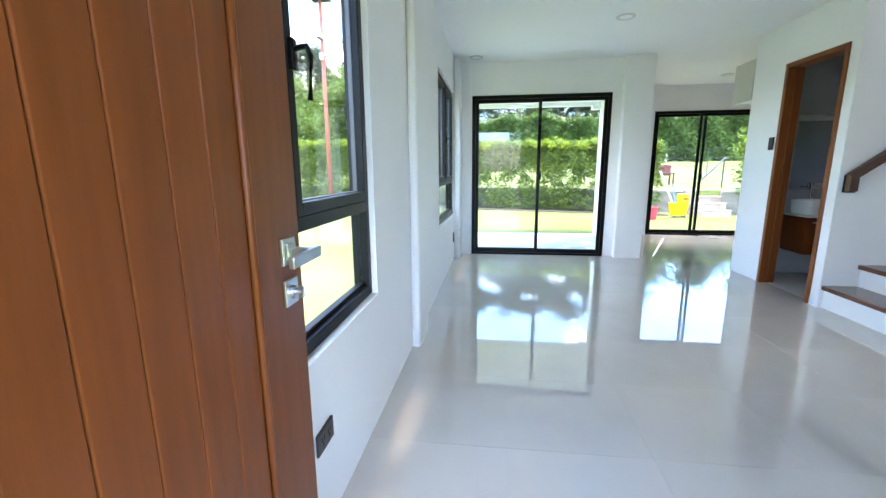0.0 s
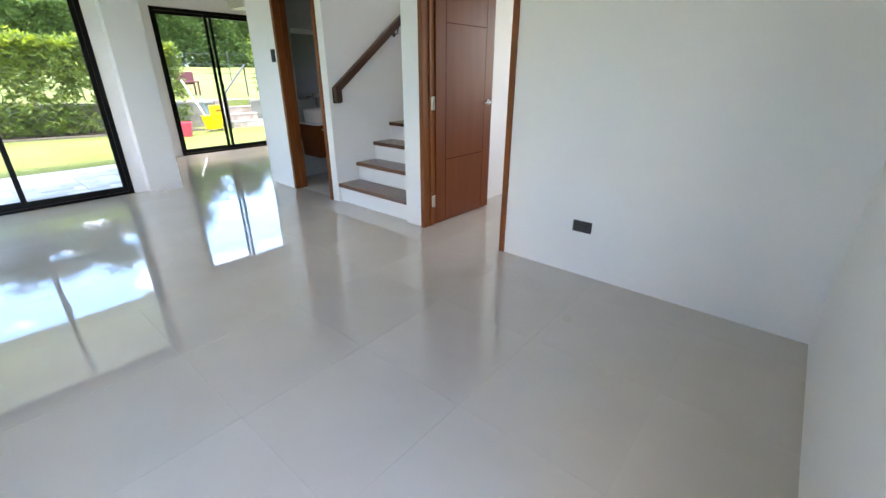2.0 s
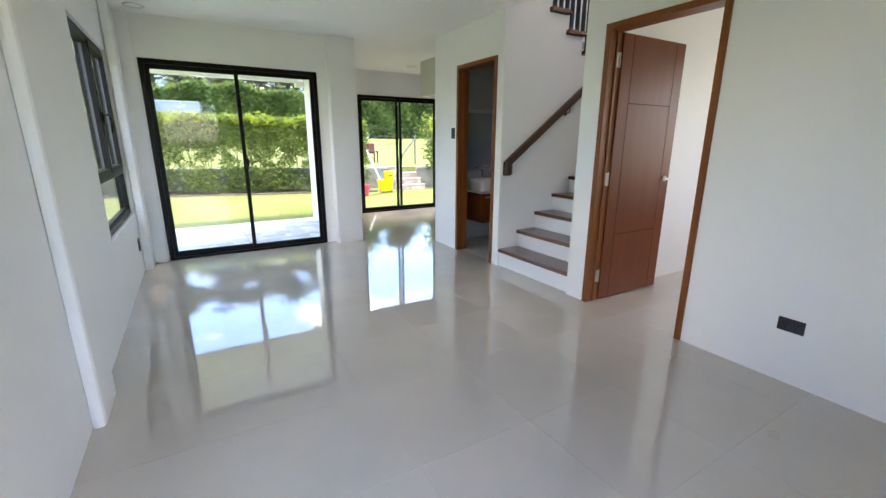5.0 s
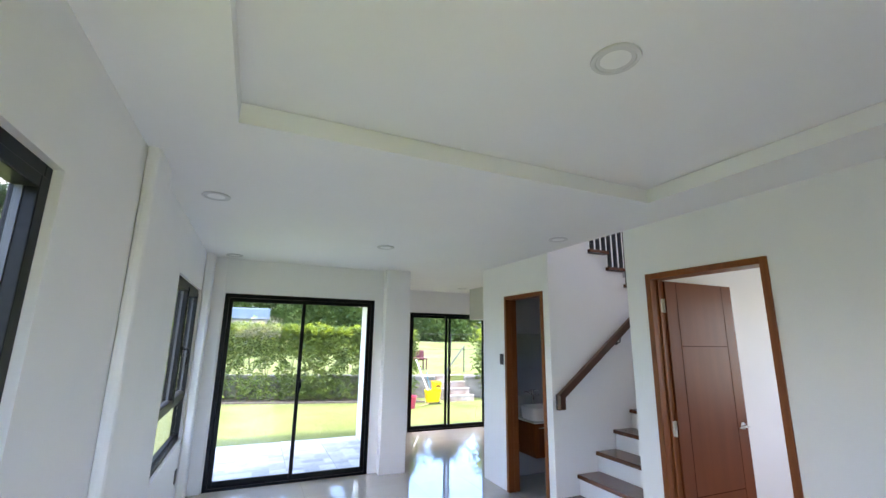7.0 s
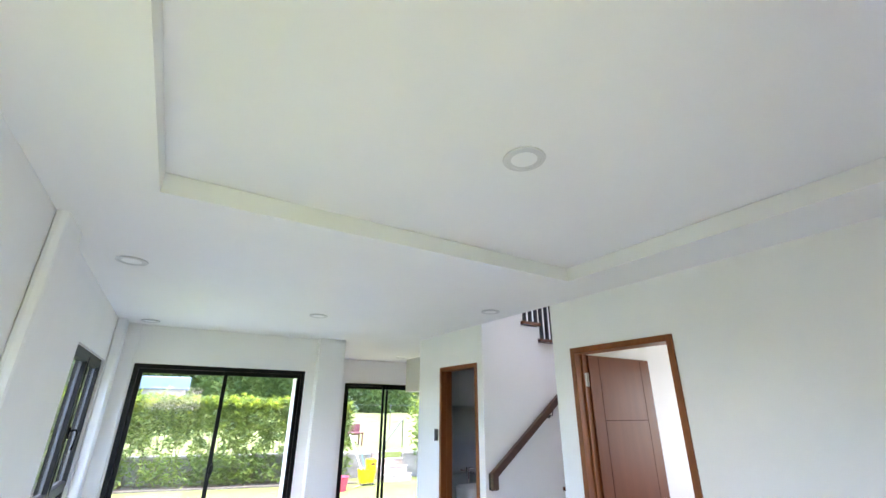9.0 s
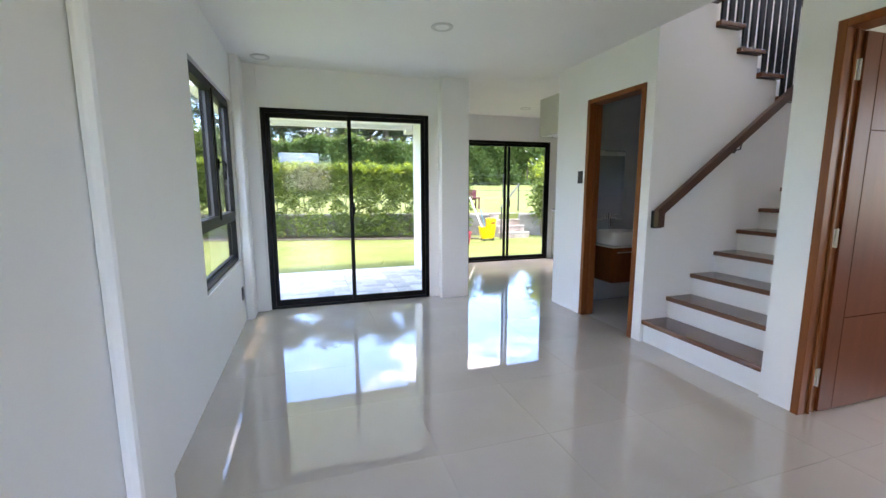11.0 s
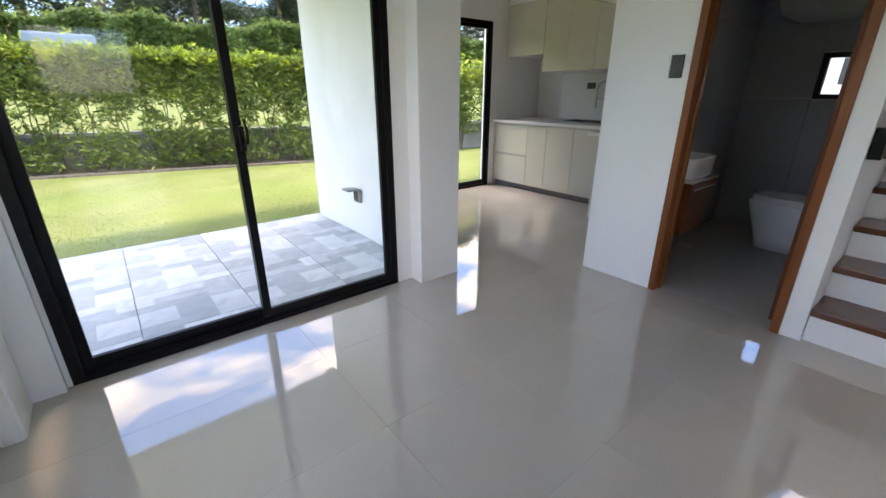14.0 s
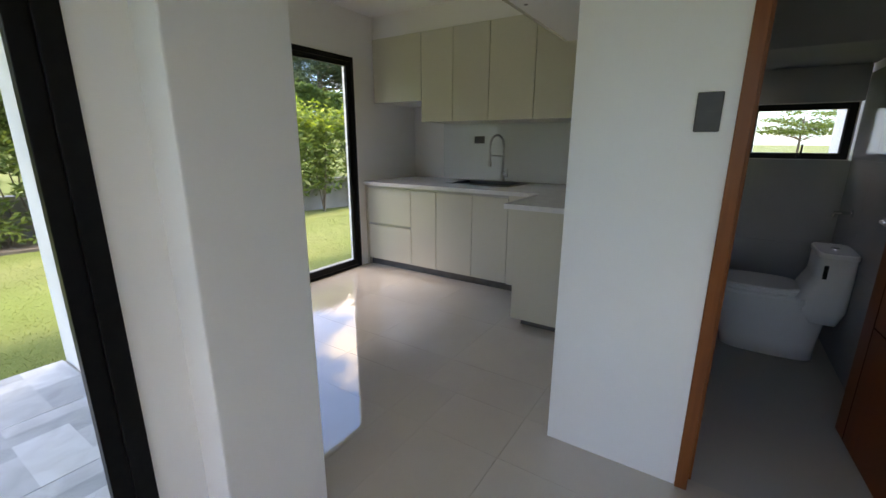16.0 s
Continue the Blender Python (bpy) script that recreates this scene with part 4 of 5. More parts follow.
    for i in range(len(spring) - 1):
        a, b = Vector(spring[i]), Vector(spring[i + 1])
        for k in range(4):
            pts.append(a.lerp(b, k / 4))
    for p, q in zip(pts, pts[1:]):
        mid = (p + q) / 2
        dd = (q - p).normalized() * 0.0028
        tube(bm, [mid - dd, mid + dd], 0.0125, 10)
    part("spring_hose", bm, "steel", f, smooth=False)
    bm = bmesh.new()
    tube(bm, [(fx0 - 0.19, fy0 + 0.06, 1.205), (fx0 - 0.19, fy0 + 0.06, 1.13)], 0.013, 12)
    tube(bm, [(fx0 - 0.19, fy0 + 0.06, 1.13), (fx0 - 0.19, fy0 + 0.06, 1.065)], 0.017, 12, 0.019)
    part("spray_head", bm, "steel", f)
    bm = bmesh.new()
    tube(bm, [(fx0, fy0, 1.165), (fx0 - 0.18, fy0 + 0.057, 1.175)], 0.0055, 8)
    part("holder_arm", bm, "steel", f)
    bm = bmesh.new()
    tube(bm, [(fx0, fy0 - 0.015, 0.965), (fx0, fy0 - 0.055, 0.965)], 0.016, 12)
    tube(bm, [(fx0, fy0 - 0.05, 0.965), (fx0 - 0.01, fy0 - 0.058, 1.04)], 0.006, 8)
    part("lever", bm, "steel", f)

    for i, (a, b, z0) in enumerate([(7.205, 7.812, 1.693), (6.850, 7.205, 1.492), (6.480, 6.850, 1.492), (6.062, 6.480, 1.492), (5.66, 6.062, 1.492)]):
        t = thing("wall_cabinet", (5.0, (a + b) / 2, z0), "greige gloss wall cabinet over the worktop" if i else "short greige gloss wall cabinet in the corner",
                  "kitchen cabinet", "wall cabinets of the kitchen")
        part("body", boxes((4.700, a + 0.001, z0 + 0.006, 5.385, b - 0.001, 2.298)), "cab_white", t)
        part("door", boxes((4.680, a + g, z0, 4.698, b - g, 2.298)), "cab", t, bevel=0.0015)
        if not i:
            # thin black strip, paints the shadow between the first two cabinets
            part("side_panel", boxes((4.681, a - 0.0002, z0 + 0.001, 4.73, a + 0.0020, 2.297)), "black", t, "black strip for the shadow in the joint")
    part("panel", boxes((4.688, 5.57, 2.30, 5.399, 7.815, H - 0.001)), "wall", thing("cabinet_bulkhead", (5.0, 6.7, 2.3), "white bulkhead over the wall cabinets", "bulkhead"))
    t = thing("overhead_cabinet", (3.3, 5.38, 1.877), "greige overhead cabinet with a white underside over the fridge space", "kitchen cabinet")
    part("body", boxes((2.868, 5.203, 1.877, 3.86, 5.549, 2.292)), "cab_white", t)
    part("side_panel", boxes((2.852, 5.203, 1.880, 2.867, 5.551, 2.294)), "cab", t)
    part("door", boxes((2.852, 5.552, 1.877, 3.86, 5.570, 2.294)), "cab", t)
    for x, y in ((2.98, 5.50), (3.10, 5.505)):
        part("screw_cap", lathe(bmesh.new(), [(0.008, 0), (0.008, 0.0025)], (x, y, 1.8742), 10), "plastic", t)


kitchen()


# ---- bathroom ----
def bathroom():
    t = thing("vanity_cabinet", (3.33, 4.90, 0.27), "wall-hung stained wooden vanity cabinet with one drawer", "vanity")
    bm = bmesh.new()
    a = [bm.verts.new(v) for v in ((3.27, 4.72, 0.28), (3.64, 4.72, 0.28), (3.64, 5.085, 0.28), (3.27, 5.085, 0.28))]
    b = [bm.verts.new(v) for v in ((3.24, 4.69, 0.665), (3.67, 4.69, 0.665), (3.67, 5.085, 0.665), (3.24, 5.085, 0.665))]
    bm.faces.new(a[::-1])
    bm.faces.new(b)
    for i in range(4):
        bm.faces.new((a[i], a[(i + 1) % 4], b[(i + 1) % 4], b[i]))
    part("body", bm, "door", t, bevel=0.012)
    part("handle_slot", boxes((3.30, 4.683, 0.610, 3.655, 4.693, 0.620)), "steel", t, "metal handle strip")
    part("top", boxes((3.228, 4.68, 0.666, 3.68, 5.085, 0.682)), "quartz", t, "thin white top", bevel=0.002)
    t = thing("washbasin", (3.46, 4.87, 0.683), "white ceramic rectangular basin on the vanity", "basin")
    bm = bmesh.new()
    c = (3.455, 4.862)
    rounded(bm, [(*c, 0.6825, 0.192, 0.150), (*c, 0.70, 0.200, 0.160), (*c, 0.825, 0.210, 0.168), (*c, 0.831, 0.207, 0.165), (*c, 0.829, 0.200, 0.158),
                 (*c, 0.74, 0.175, 0.13), (*c, 0.715, 0.10, 0.07)], 40, 5)
    part("bowl", bm, "ceramic", t, smooth=True)
    t = thing("basin_faucet", (3.49, 5.055, 0.683), "tall chrome basin faucet", "faucet")
    bm = bmesh.new()
    tube(bm, [(3.49, 5.055, 0.6825), (3.49, 5.055, 1.0)], 0.016, 14)
    part("column", bm, "chrome", t)
    bm = bmesh.new()
    tube(bm, [(3.49, 5.05, 0.955), (3.49, 4.93, 0.95)], 0.010, 10)
    part("spout", bm, "chrome", t)
    bm = bmesh.new()
    tube(bm, [(3.50, 5.055, 0.985), (3.57, 5.045, 0.99)], 0.006, 8)
    part("lever", bm, "chrome", t)
    t = thing("wall_mirror", (3.55, 5.09, 0.95), "frameless rectangular mirror over the vanity", "mirror")
    part("glass", boxes((3.275, 5.076, 0.935, 3.665, 5.0795, 1.70)), "mirror", t, bevel=0.001)
    part("backing", boxes((3.28, 5.080, 0.94, 3.660, 5.0875, 1.695)), "plastic", t)
    t = thing("toilet", (4.52, 4.3, 0), "white one-piece ceramic toilet with a closed seat", "toilet")
    bm = bmesh.new()
    rounded(bm, [(4.52, 4.30, 0.001, 0.165, 0.25), (4.52, 4.31, 0.10, 0.165, 0.26), (4.52, 4.33, 0.28, 0.175, 0.30), (4.52, 4.335, 0.375, 0.182, 0.325),
                 (4.52, 4.335, 0.395, 0.180, 0.322)], 36, 3.4)
    part("bowl", bm, "ceramic", t, smooth=True)
    bm = bmesh.new()
    rounded(bm, [(4.52, 4.07, 0.26, 0.165, 0.08), (4.52, 4.11, 0.34, 0.175, 0.15), (4.52, 4.08, 0.43, 0.178, 0.118), (4.52, 4.055, 0.54, 0.178, 0.092), (4.52, 4.055, 0.662, 0.180, 0.088)], 36, 5)
    part("tank", bm, "ceramic", t, smooth=True)
    bm = bmesh.new()
    rounded(bm, [(4.52, 4.055, 0.664, 0.184, 0.093), (4.52, 4.055, 0.684, 0.184, 0.093), (4.52, 4.055, 0.690, 0.178, 0.087)], 36, 6)
    part("tank_lid", bm, "ceramic", t)
    part("flush_button", lathe(bmesh.new(), [(0.022, 0), (0.022, 0.004), (0.018, 0.006)], (4.52, 4.055, 0.690), 20), "chrome", t)
    bm = bmesh.new()
    rounded(bm, [(4.52, 4.40, 0.397, 0.178, 0.235), (4.52, 4.40, 0.412, 0.182, 0.240), (4.52, 4.40, 0.418, 0.180, 0.238)], 36, 3)
    part("seat", bm, "ceramic", t)
    bm = bmesh.new()
    rounded(bm, [(4.52, 4.40, 0.4195, 0.180, 0.238), (4.52, 4.40, 0.434, 0.182, 0.240), (4.52, 4.40, 0.442, 0.170, 0.225)], 36, 3)
    part("seat_lid", bm, "ceramic", t)
    part("side_panel", boxes((4.3385, 4.098, 0.54, 4.343, 4.118, 0.62)), "hole", t, "dark flush side plate")
    t = thing("angle_valve", (4.83, 3.99, 0.20), "chrome angle valve and hose beside the toilet", "valve")
    bm = bmesh.new()
    tube(bm, [(4.83, 3.972, 0.20), (4.83, 4.02, 0.20), (4.80, 4.05, 0.24), (4.70, 4.05, 0.30)], 0.007, 8)
    part("hose", bm, "chrome", t)
    t = thing("wall_tap", (4.75, 3.99, 0.88), "small chrome wall tap", "tap")
    bm = bmesh.new()
    tube(bm, [(4.75, 3.970, 0.88), (4.75, 4.06, 0.88)], 0.010, 10)
    tube(bm, [(4.75, 4.05, 0.885), (4.75, 4.06, 0.85)], 0.009, 10)
    tube(bm, [(4.75, 3.9695, 0.88), (4.75, 3.976, 0.88)], 0.025, 16)
    part("spout", bm, "chrome", t)
    t = thing("floor_drain", (3.94, 4.90, 0.0), "square steel floor drain", "drain")
    part("grate", boxes((3.89, 4.85, 0.0005, 3.99, 4.95, 0.004)), "steel", t, bevel=0.001)


bathroom()


# ---- garden ----
def hedge_y(x):
    return 12.62 - 0.27 * x


def ground_z(x, y):
    d = y - (hedge_y(x) + 0.85)
    if d < 0:
        return -0.05
    return 0.56 + min(max(d - 0.3, 0), 14) * 0.065


def ground():
    me = bpy.data.meshes.new("ground")
    xs = [-600, -150, -60, -30, -20] + [-15 + k * 1.0 for k in range(41)] + [30, 45, 70, 150, 600]
    vs, fs = [], []
    offs = [-560, -150, -60, -30, -20, -14, -10, -7, -5, -3, -2, -1, 0.0, 0.84, 0.87, 1.15, 3, 6, 9, 12, 15.15, 30, 60, 150, 560]
    for x in xs:
        xc = min(max(x, -15), 25)
        for o in offs:
            z = -0.05 if o <= 0.85 else 0.56 + min(max(o - 1.15, 0), 14) * 0.065
            vs.append((x, hedge_y(xc) + o, z))
    w = len(offs)
    for i in range(len(xs) - 1):
        for j in range(w - 1):
            fs.append((i * w + j, (i + 1) * w + j, (i + 1) * w + j + 1, i * w + j + 1))
    me.from_pydata(vs, [], fs)
    me.materials.append(M["grass"])
    ob = new("ground", me)
    tagged(ob, "short green lawn rising behind the hedge", "lawn", "", "structure")


ground()


def leaf_cloud(name, pts, size, material, parent, seed, label="", droop=0.3, width=0.28, kind="", rosette=False):
    """Many small pointed leaves, one folded quad each, at the given places."""
    rng = np.random.default_rng(seed)
    n = len(pts)
    ang, tilt = rng.uniform(0, 2 * np.pi, n), rng.uniform(-0.7, 0.9, n) - droop * 0.2
    s = size * rng.uniform(0.65, 1.3, n)
    d = np.stack([np.cos(ang) * np.cos(tilt), np.sin(ang) * np.cos(tilt), np.sin(tilt)], 1)
    up = rng.normal(size=(n, 3))
    side = np.cross(d, up)
    side /= np.linalg.norm(side, axis=1)[:, None] + 1e-9
    p = np.asarray(pts)
    f = 0.0 if rosette else 0.5
    base = p - d * (s * f)[:, None]
    tip = p + d * (s * (1 - f))[:, None]
    mid = p + d * (s * (0.5 - f))[:, None] + np.cross(side, d) * (s * 0.06)[:, None]
    l, r = mid + side * (s * width / 2)[:, None], mid - side * (s * width / 2)[:, None]
    co = np.stack([base, l, tip, r], 1).reshape(-1, 3)
    if parent:
        co = co - np.array(world_of(parent).translation)
    me = bpy.data.meshes.new(name)
    me.vertices.add(4 * n)
    me.vertices.foreach_set("co", co.astype(np.float32).ravel())
    me.loops.add(4 * n)
    me.loops.foreach_set("vertex_index", np.arange(4 * n, dtype=np.int32))
    me.polygons.add(n)
    me.polygons.foreach_set("loop_start", np.arange(0, 4 * n, 4, dtype=np.int32))
    me.update()
    me.validate()
    me.materials.append(M[material])
    ob = new(name, me)
    ob.parent = parent
    return tagged(ob, label, "", "", kind)


def hedge(x0, x1, seed):
    rng = np.random.default_rng(seed)
    t = thing("hedge", ((x0 + x1) / 2, hedge_y((x0 + x1) / 2), -0.05), "clipped leafy green hedge with pale young tips above a low wall", "hedge")
    L = x1 - x0
    stems = bmesh.new()
    body, top = [], []
    k = x0 + 0.15
    while k < x1:
        x = k + rng.uniform(-0.08, 0.08)
        y = hedge_y(x) + 0.38 + rng.uniform(-0.1, 0.1)
        hgt = 1.80 - 0.03 * x
        for s in range(3):
            bx, by = x + rng.uniform(-0.05, 0.05), y + rng.uniform(-0.05, 0.05)
            p = [(bx, by, -0.05)]
            for q in range(1, 5):
                bx += rng.uniform(-0.1, 0.1)
                by += rng.uniform(-0.08, 0.08)
                p.append((bx, by, q * hgt / 4.4))
            tube(stems, p, 0.013, 5, 0.005)
        k += 0.33
    part("stems", stems, "bark", t, "thin brown stems")
    n = int(1500 * L)
    x, z = rng.uniform(x0, x1, n), 0.06 + (1.84 - 0.03 * x0) * rng.uniform(0, 1, n)
    z = np.minimum(z, 1.86 - 0.03 * x + rng.normal(size=n) * 0.02)
    thin = np.zeros(n, bool)
    for q in range(int(17 * L)):
        hx, hz, hr = rng.uniform(x0, x1), rng.uniform(0.52, 1.12), rng.uniform(0.03, 0.10)
        thin |= ((x - hx) / 1.25) ** 2 + (z - hz) ** 2 < hr ** 2
    hang = 0.5 + 0.3 * np.sin(x * 4.3 + 1.7 * np.sin(x * 1.9)) + 0.2 * np.sin(x * 13.1)
    thin |= rng.uniform(0, 1, n) < (0.90 - 0.45 * hang) * np.clip((0.80 - z) / 0.25, 0, 1)
    thin |= rng.uniform(0, 1, n) < 0.40 * np.clip((1.15 - z) / 0.25, 0, 1) * np.clip((z - 0.45) / 0.2, 0, 1)
    bulge = 0.05 * np.sin(x * 3.1) * np.sin(z * 4.1 + x) + 0.03 * np.sin(x * 9.7 + z * 7)
    face = rng.uniform(0, 1, n)
    depth = np.where(face < 0.7, rng.exponential(0.09, n), rng.uniform(0, 0.7, n))
    y = hedge_y(x) + 0.04 - bulge + np.clip(depth, 0, 0.72)
    pts = np.repeat(np.stack([x, y, z], 1)[~thin], 6, axis=0)
    pts += rng.normal(size=pts.shape) * 0.030
    leaf_cloud("foliage", pts, 0.125, "leaf", t, seed + 1, width=0.25, rosette=True)
    n = int(330 * L)
    x = rng.uniform(x0, x1, n)
    y = hedge_y(x) + rng.uniform(-0.03, 0.72, n)
    z = 1.83 - 0.03 * x + rng.exponential(0.035, n) + 0.015 * np.sin(x * 5) - rng.exponential(0.05, n)
    top = np.repeat(np.stack([x, y, z], 1), 6, axis=0)
    top += rng.normal(size=top.shape) * 0.015
    leaf_cloud("young_tips", top, 0.10, "leaf_top", t, seed + 2, "yellow-green young leaves", width=0.26, droop=-1.5, rosette=True)


hedge(-9.5, -2.2, 11)
hedge(-2.2, 4.34, 21)


def shrub(x, y, h, r, seed, label):
    rng = np.random.default_rng(seed)
    t = thing("shrub", (x, y, -0.05), label, "shrub", "shrubs by the retaining wall")
    stems = bmesh.new()
    pts = []
    for k in range(5):
        a = rng.uniform(0, 6.28)
        p, q = [(x, y, -0.05)], Vector((x, y, -0.05))
        for s in range(4):
            q = q + Vector((math.cos(a) * r * 0.16, math.sin(a) * r * 0.16, h / 4.6))
            p.append(tuple(q))
            for m in range(105 if s > 1 else 70 if s else 12):
                pts.append((q.x + rng.normal() * r * 0.36, q.y + rng.normal() * r * 0.36, q.z + rng.normal() * h * 0.10))
        tube(stems, p, 0.016, 6, 0.006)
    part("stems", stems, "bark", t)
    leaf_cloud("foliage", [p for p in pts if p[2] > 0.28], 0.15, "leaf", t, seed, width=0.30)
    tops = [p for p in pts if p[2] > h * 0.80][:400]
    leaf_cloud("young_tips", [(p[0], p[1], p[2] + 0.05) for p in tops], 0.12, "leaf_top", t, seed + 1, width=0.3)


shrub(6.38, 11.31, 1.90, 0.40, 32, "tall airy leafy green shrub with bare stems at its foot")
shrub(6.92, 11.25, 1.80, 0.36, 33, "tall airy leafy green shrub with bare stems at its foot")
shrub(7.67, 11.10, 1.95, 0.42, 34, "tall airy leafy green shrub beside the hedge")
hedge(8.3, 12.6, 35)


def far_hedge():
    rng = np.random.default_rng(41)
    t = thing("tall_hedge", (3, 27, 1.4), "tall dense dark green hedge at the far end of the lawn", "hedge")
    n = 105000
    x = rng.uniform(-22, 30, n)
    z = 1.3 + 2.75 * rng.uniform(0, 1, n) ** 0.85 + 0.18 * np.sin(x * 0.9) + 0.10 * np.sin(x * 2.7)
    y = 27 - 0.27 * x * 0.8 + rng.exponential(0.25, n) + 0.25 * np.sin(x * 1.4 + z) + 0.2 * np.sin(x * 3.1 + 2 * z)
    leaf_cloud("foliage", np.stack([x, y, z], 1), 0.30, "leaf_far", t, 42, width=0.42)
    n = 6000
    x = rng.uniform(-22, 30, n)
    y = 27.3 - 0.27 * x * 0.8 + rng.uniform(0, 1, n)
    z = 4.02 + 0.18 * np.sin(x * 0.9) + 0.10 * np.sin(x * 2.7) + rng.exponential(0.10, n)
    leaf_cloud("young_tips", np.stack([x, y, z], 1), 0.26, "leaf", t, 43, width=0.4)
    bm = bmesh.new()
    for k in range(40):
        xx = -21 + k * 1.28 + rng.uniform(-0.3, 0.3)
        yy = 27.4 - 0.216 * xx
        tube(bm, [(xx, yy, 1.2), (xx + rng.uniform(-0.1, 0.1), yy, 3.6)], 0.05, 6, 0.02)
    part("stems", bm, "bark", t)


far_hedge()


def pine(x, y, h, seed, spread=3.0, material="pine", label="tall dark green pine behind the hedge"):
    rng = np.random.default_rng(seed)
    z0 = 1.4 if y > 20 else -0.05
    t = thing("tree", (x, y, z0), label, "tree", "trees round the garden")
    bm = bmesh.new()
    lean = rng.uniform(-0.5, 0.5)
    trunk = [(x + lean * (k / 6) ** 1.5, y, z0 + h * 0.9 * k / 6) for k in range(7)]
    tube(bm, trunk, 0.03 * h, 8, 0.006 * h)
    pts = []
    for k in range(18):
        f = 0.30 + 0.68 * (k / 17)
        p = Vector(trunk[0]).lerp(Vector(trunk[-1]), f)
        a = rng.uniform(0, 6.28)
        ln = spread * (1.15 - f) * rng.uniform(0.7, 1.2) + 0.5
        e = p + Vector((math.cos(a) * ln, math.sin(a) * ln, ln * rng.uniform(0.1, 0.45)))
        m = p.lerp(e, 0.5) + Vector((0, 0, -0.08 * ln))
        tube(bm, [p, m, e], 0.008 * h, 5, 0.002 * h)
        for q in range(5):
            c = p.lerp(e, 0.35 + 0.65 * q / 4)
            cl = rng.normal(size=(175 if material == "pine" else 420, 3)) * (0.46, 0.46, 0.25) + np.array(c) + rng.normal(size=3) * 0.25
            pts.append(cl)
    part("trunk", bm, "bark", t, "brown trunk with limbs")
    leaf_cloud("crown", np.concatenate(pts), 0.34 if material == "pine" else 0.17, material, t, seed + 5, width=0.16 if material == "pine" else 0.45)


for i, (x, y, h, s) in enumerate([(-14, 32, 9.5, 3.4), (-9.5, 34, 10.5, 3.6), (-5, 33, 9, 3.2), (-1.5, 36, 11, 3.6), (1.6, 33, 9.5, 3.4), (6.5, 35, 10.5, 3.6),
                                  (10.5, 33, 8.5, 3.2), (15, 34, 5.6, 3.2), (20, 31, 9, 3.2), (-19, 30, 9, 3.4), (-11.5, 37, 11, 3.8), (-3, 39, 11.5, 3.8), (4, 38, 11.5, 3.8), (8.5, 39, 11, 3.8), (13, 38, 6.5, 3.4), (18, 38, 8.0, 3.6), (24, 34, 10, 3.6), (20, 26, 9, 3.4), (25, 27, 9.5, 3.4), (30, 29, 10, 3.6), (27, 22, 8, 3.2)]):
    pine(x, y, h, 60 + i, s)
for i, (x, y, h, s) in enumerate([(-10.5, 20, 5.5, 2.8), (-14.5, 19, 6.5, 3.2), (-7, 22, 4.6, 2.4)]):
    pine(x, y, h, 80 + i, s, "leaf", "broad leafy green tree behind the hedge")
def spread_tree(x, y):
    """A flat-topped tree with layered light crown."""
    rng = np.random.default_rng(90)
    t = thing("tree", (x, y, -0.05), "light green tree with a flat layered crown beyond the bathroom window", "tree", "trees round the garden")
    bm = bmesh.new()
    tube(bm, [(x, y, -0.05), (x + 0.05, y, 1.4), (x, y, 2.9)], 0.09, 8, 0.04)
    pts = []
    for k in range(26):
        a, ln = rng.uniform(0, 6.28), rng.uniform(0.6, 2.2)
        e = Vector((x + math.cos(a) * ln, y + math.sin(a) * ln, 2.0 + rng.choice([0, 0.35, 0.7, 1.0]) + rng.normal() * 0.05))
        tube(bm, [(x, y, e.z - 0.45), tuple(e)], 0.03, 5, 0.01)
        pts.append(rng.normal(size=(160, 3)) * (0.40, 0.40, 0.09) + np.array(e))
    part("trunk", bm, "bark", t, "thin brown trunk with limbs")
    leaf_cloud("crown", np.concatenate(pts), 0.16, "leaf", t, 91, width=0.5)


spread_tree(35, 0.7)


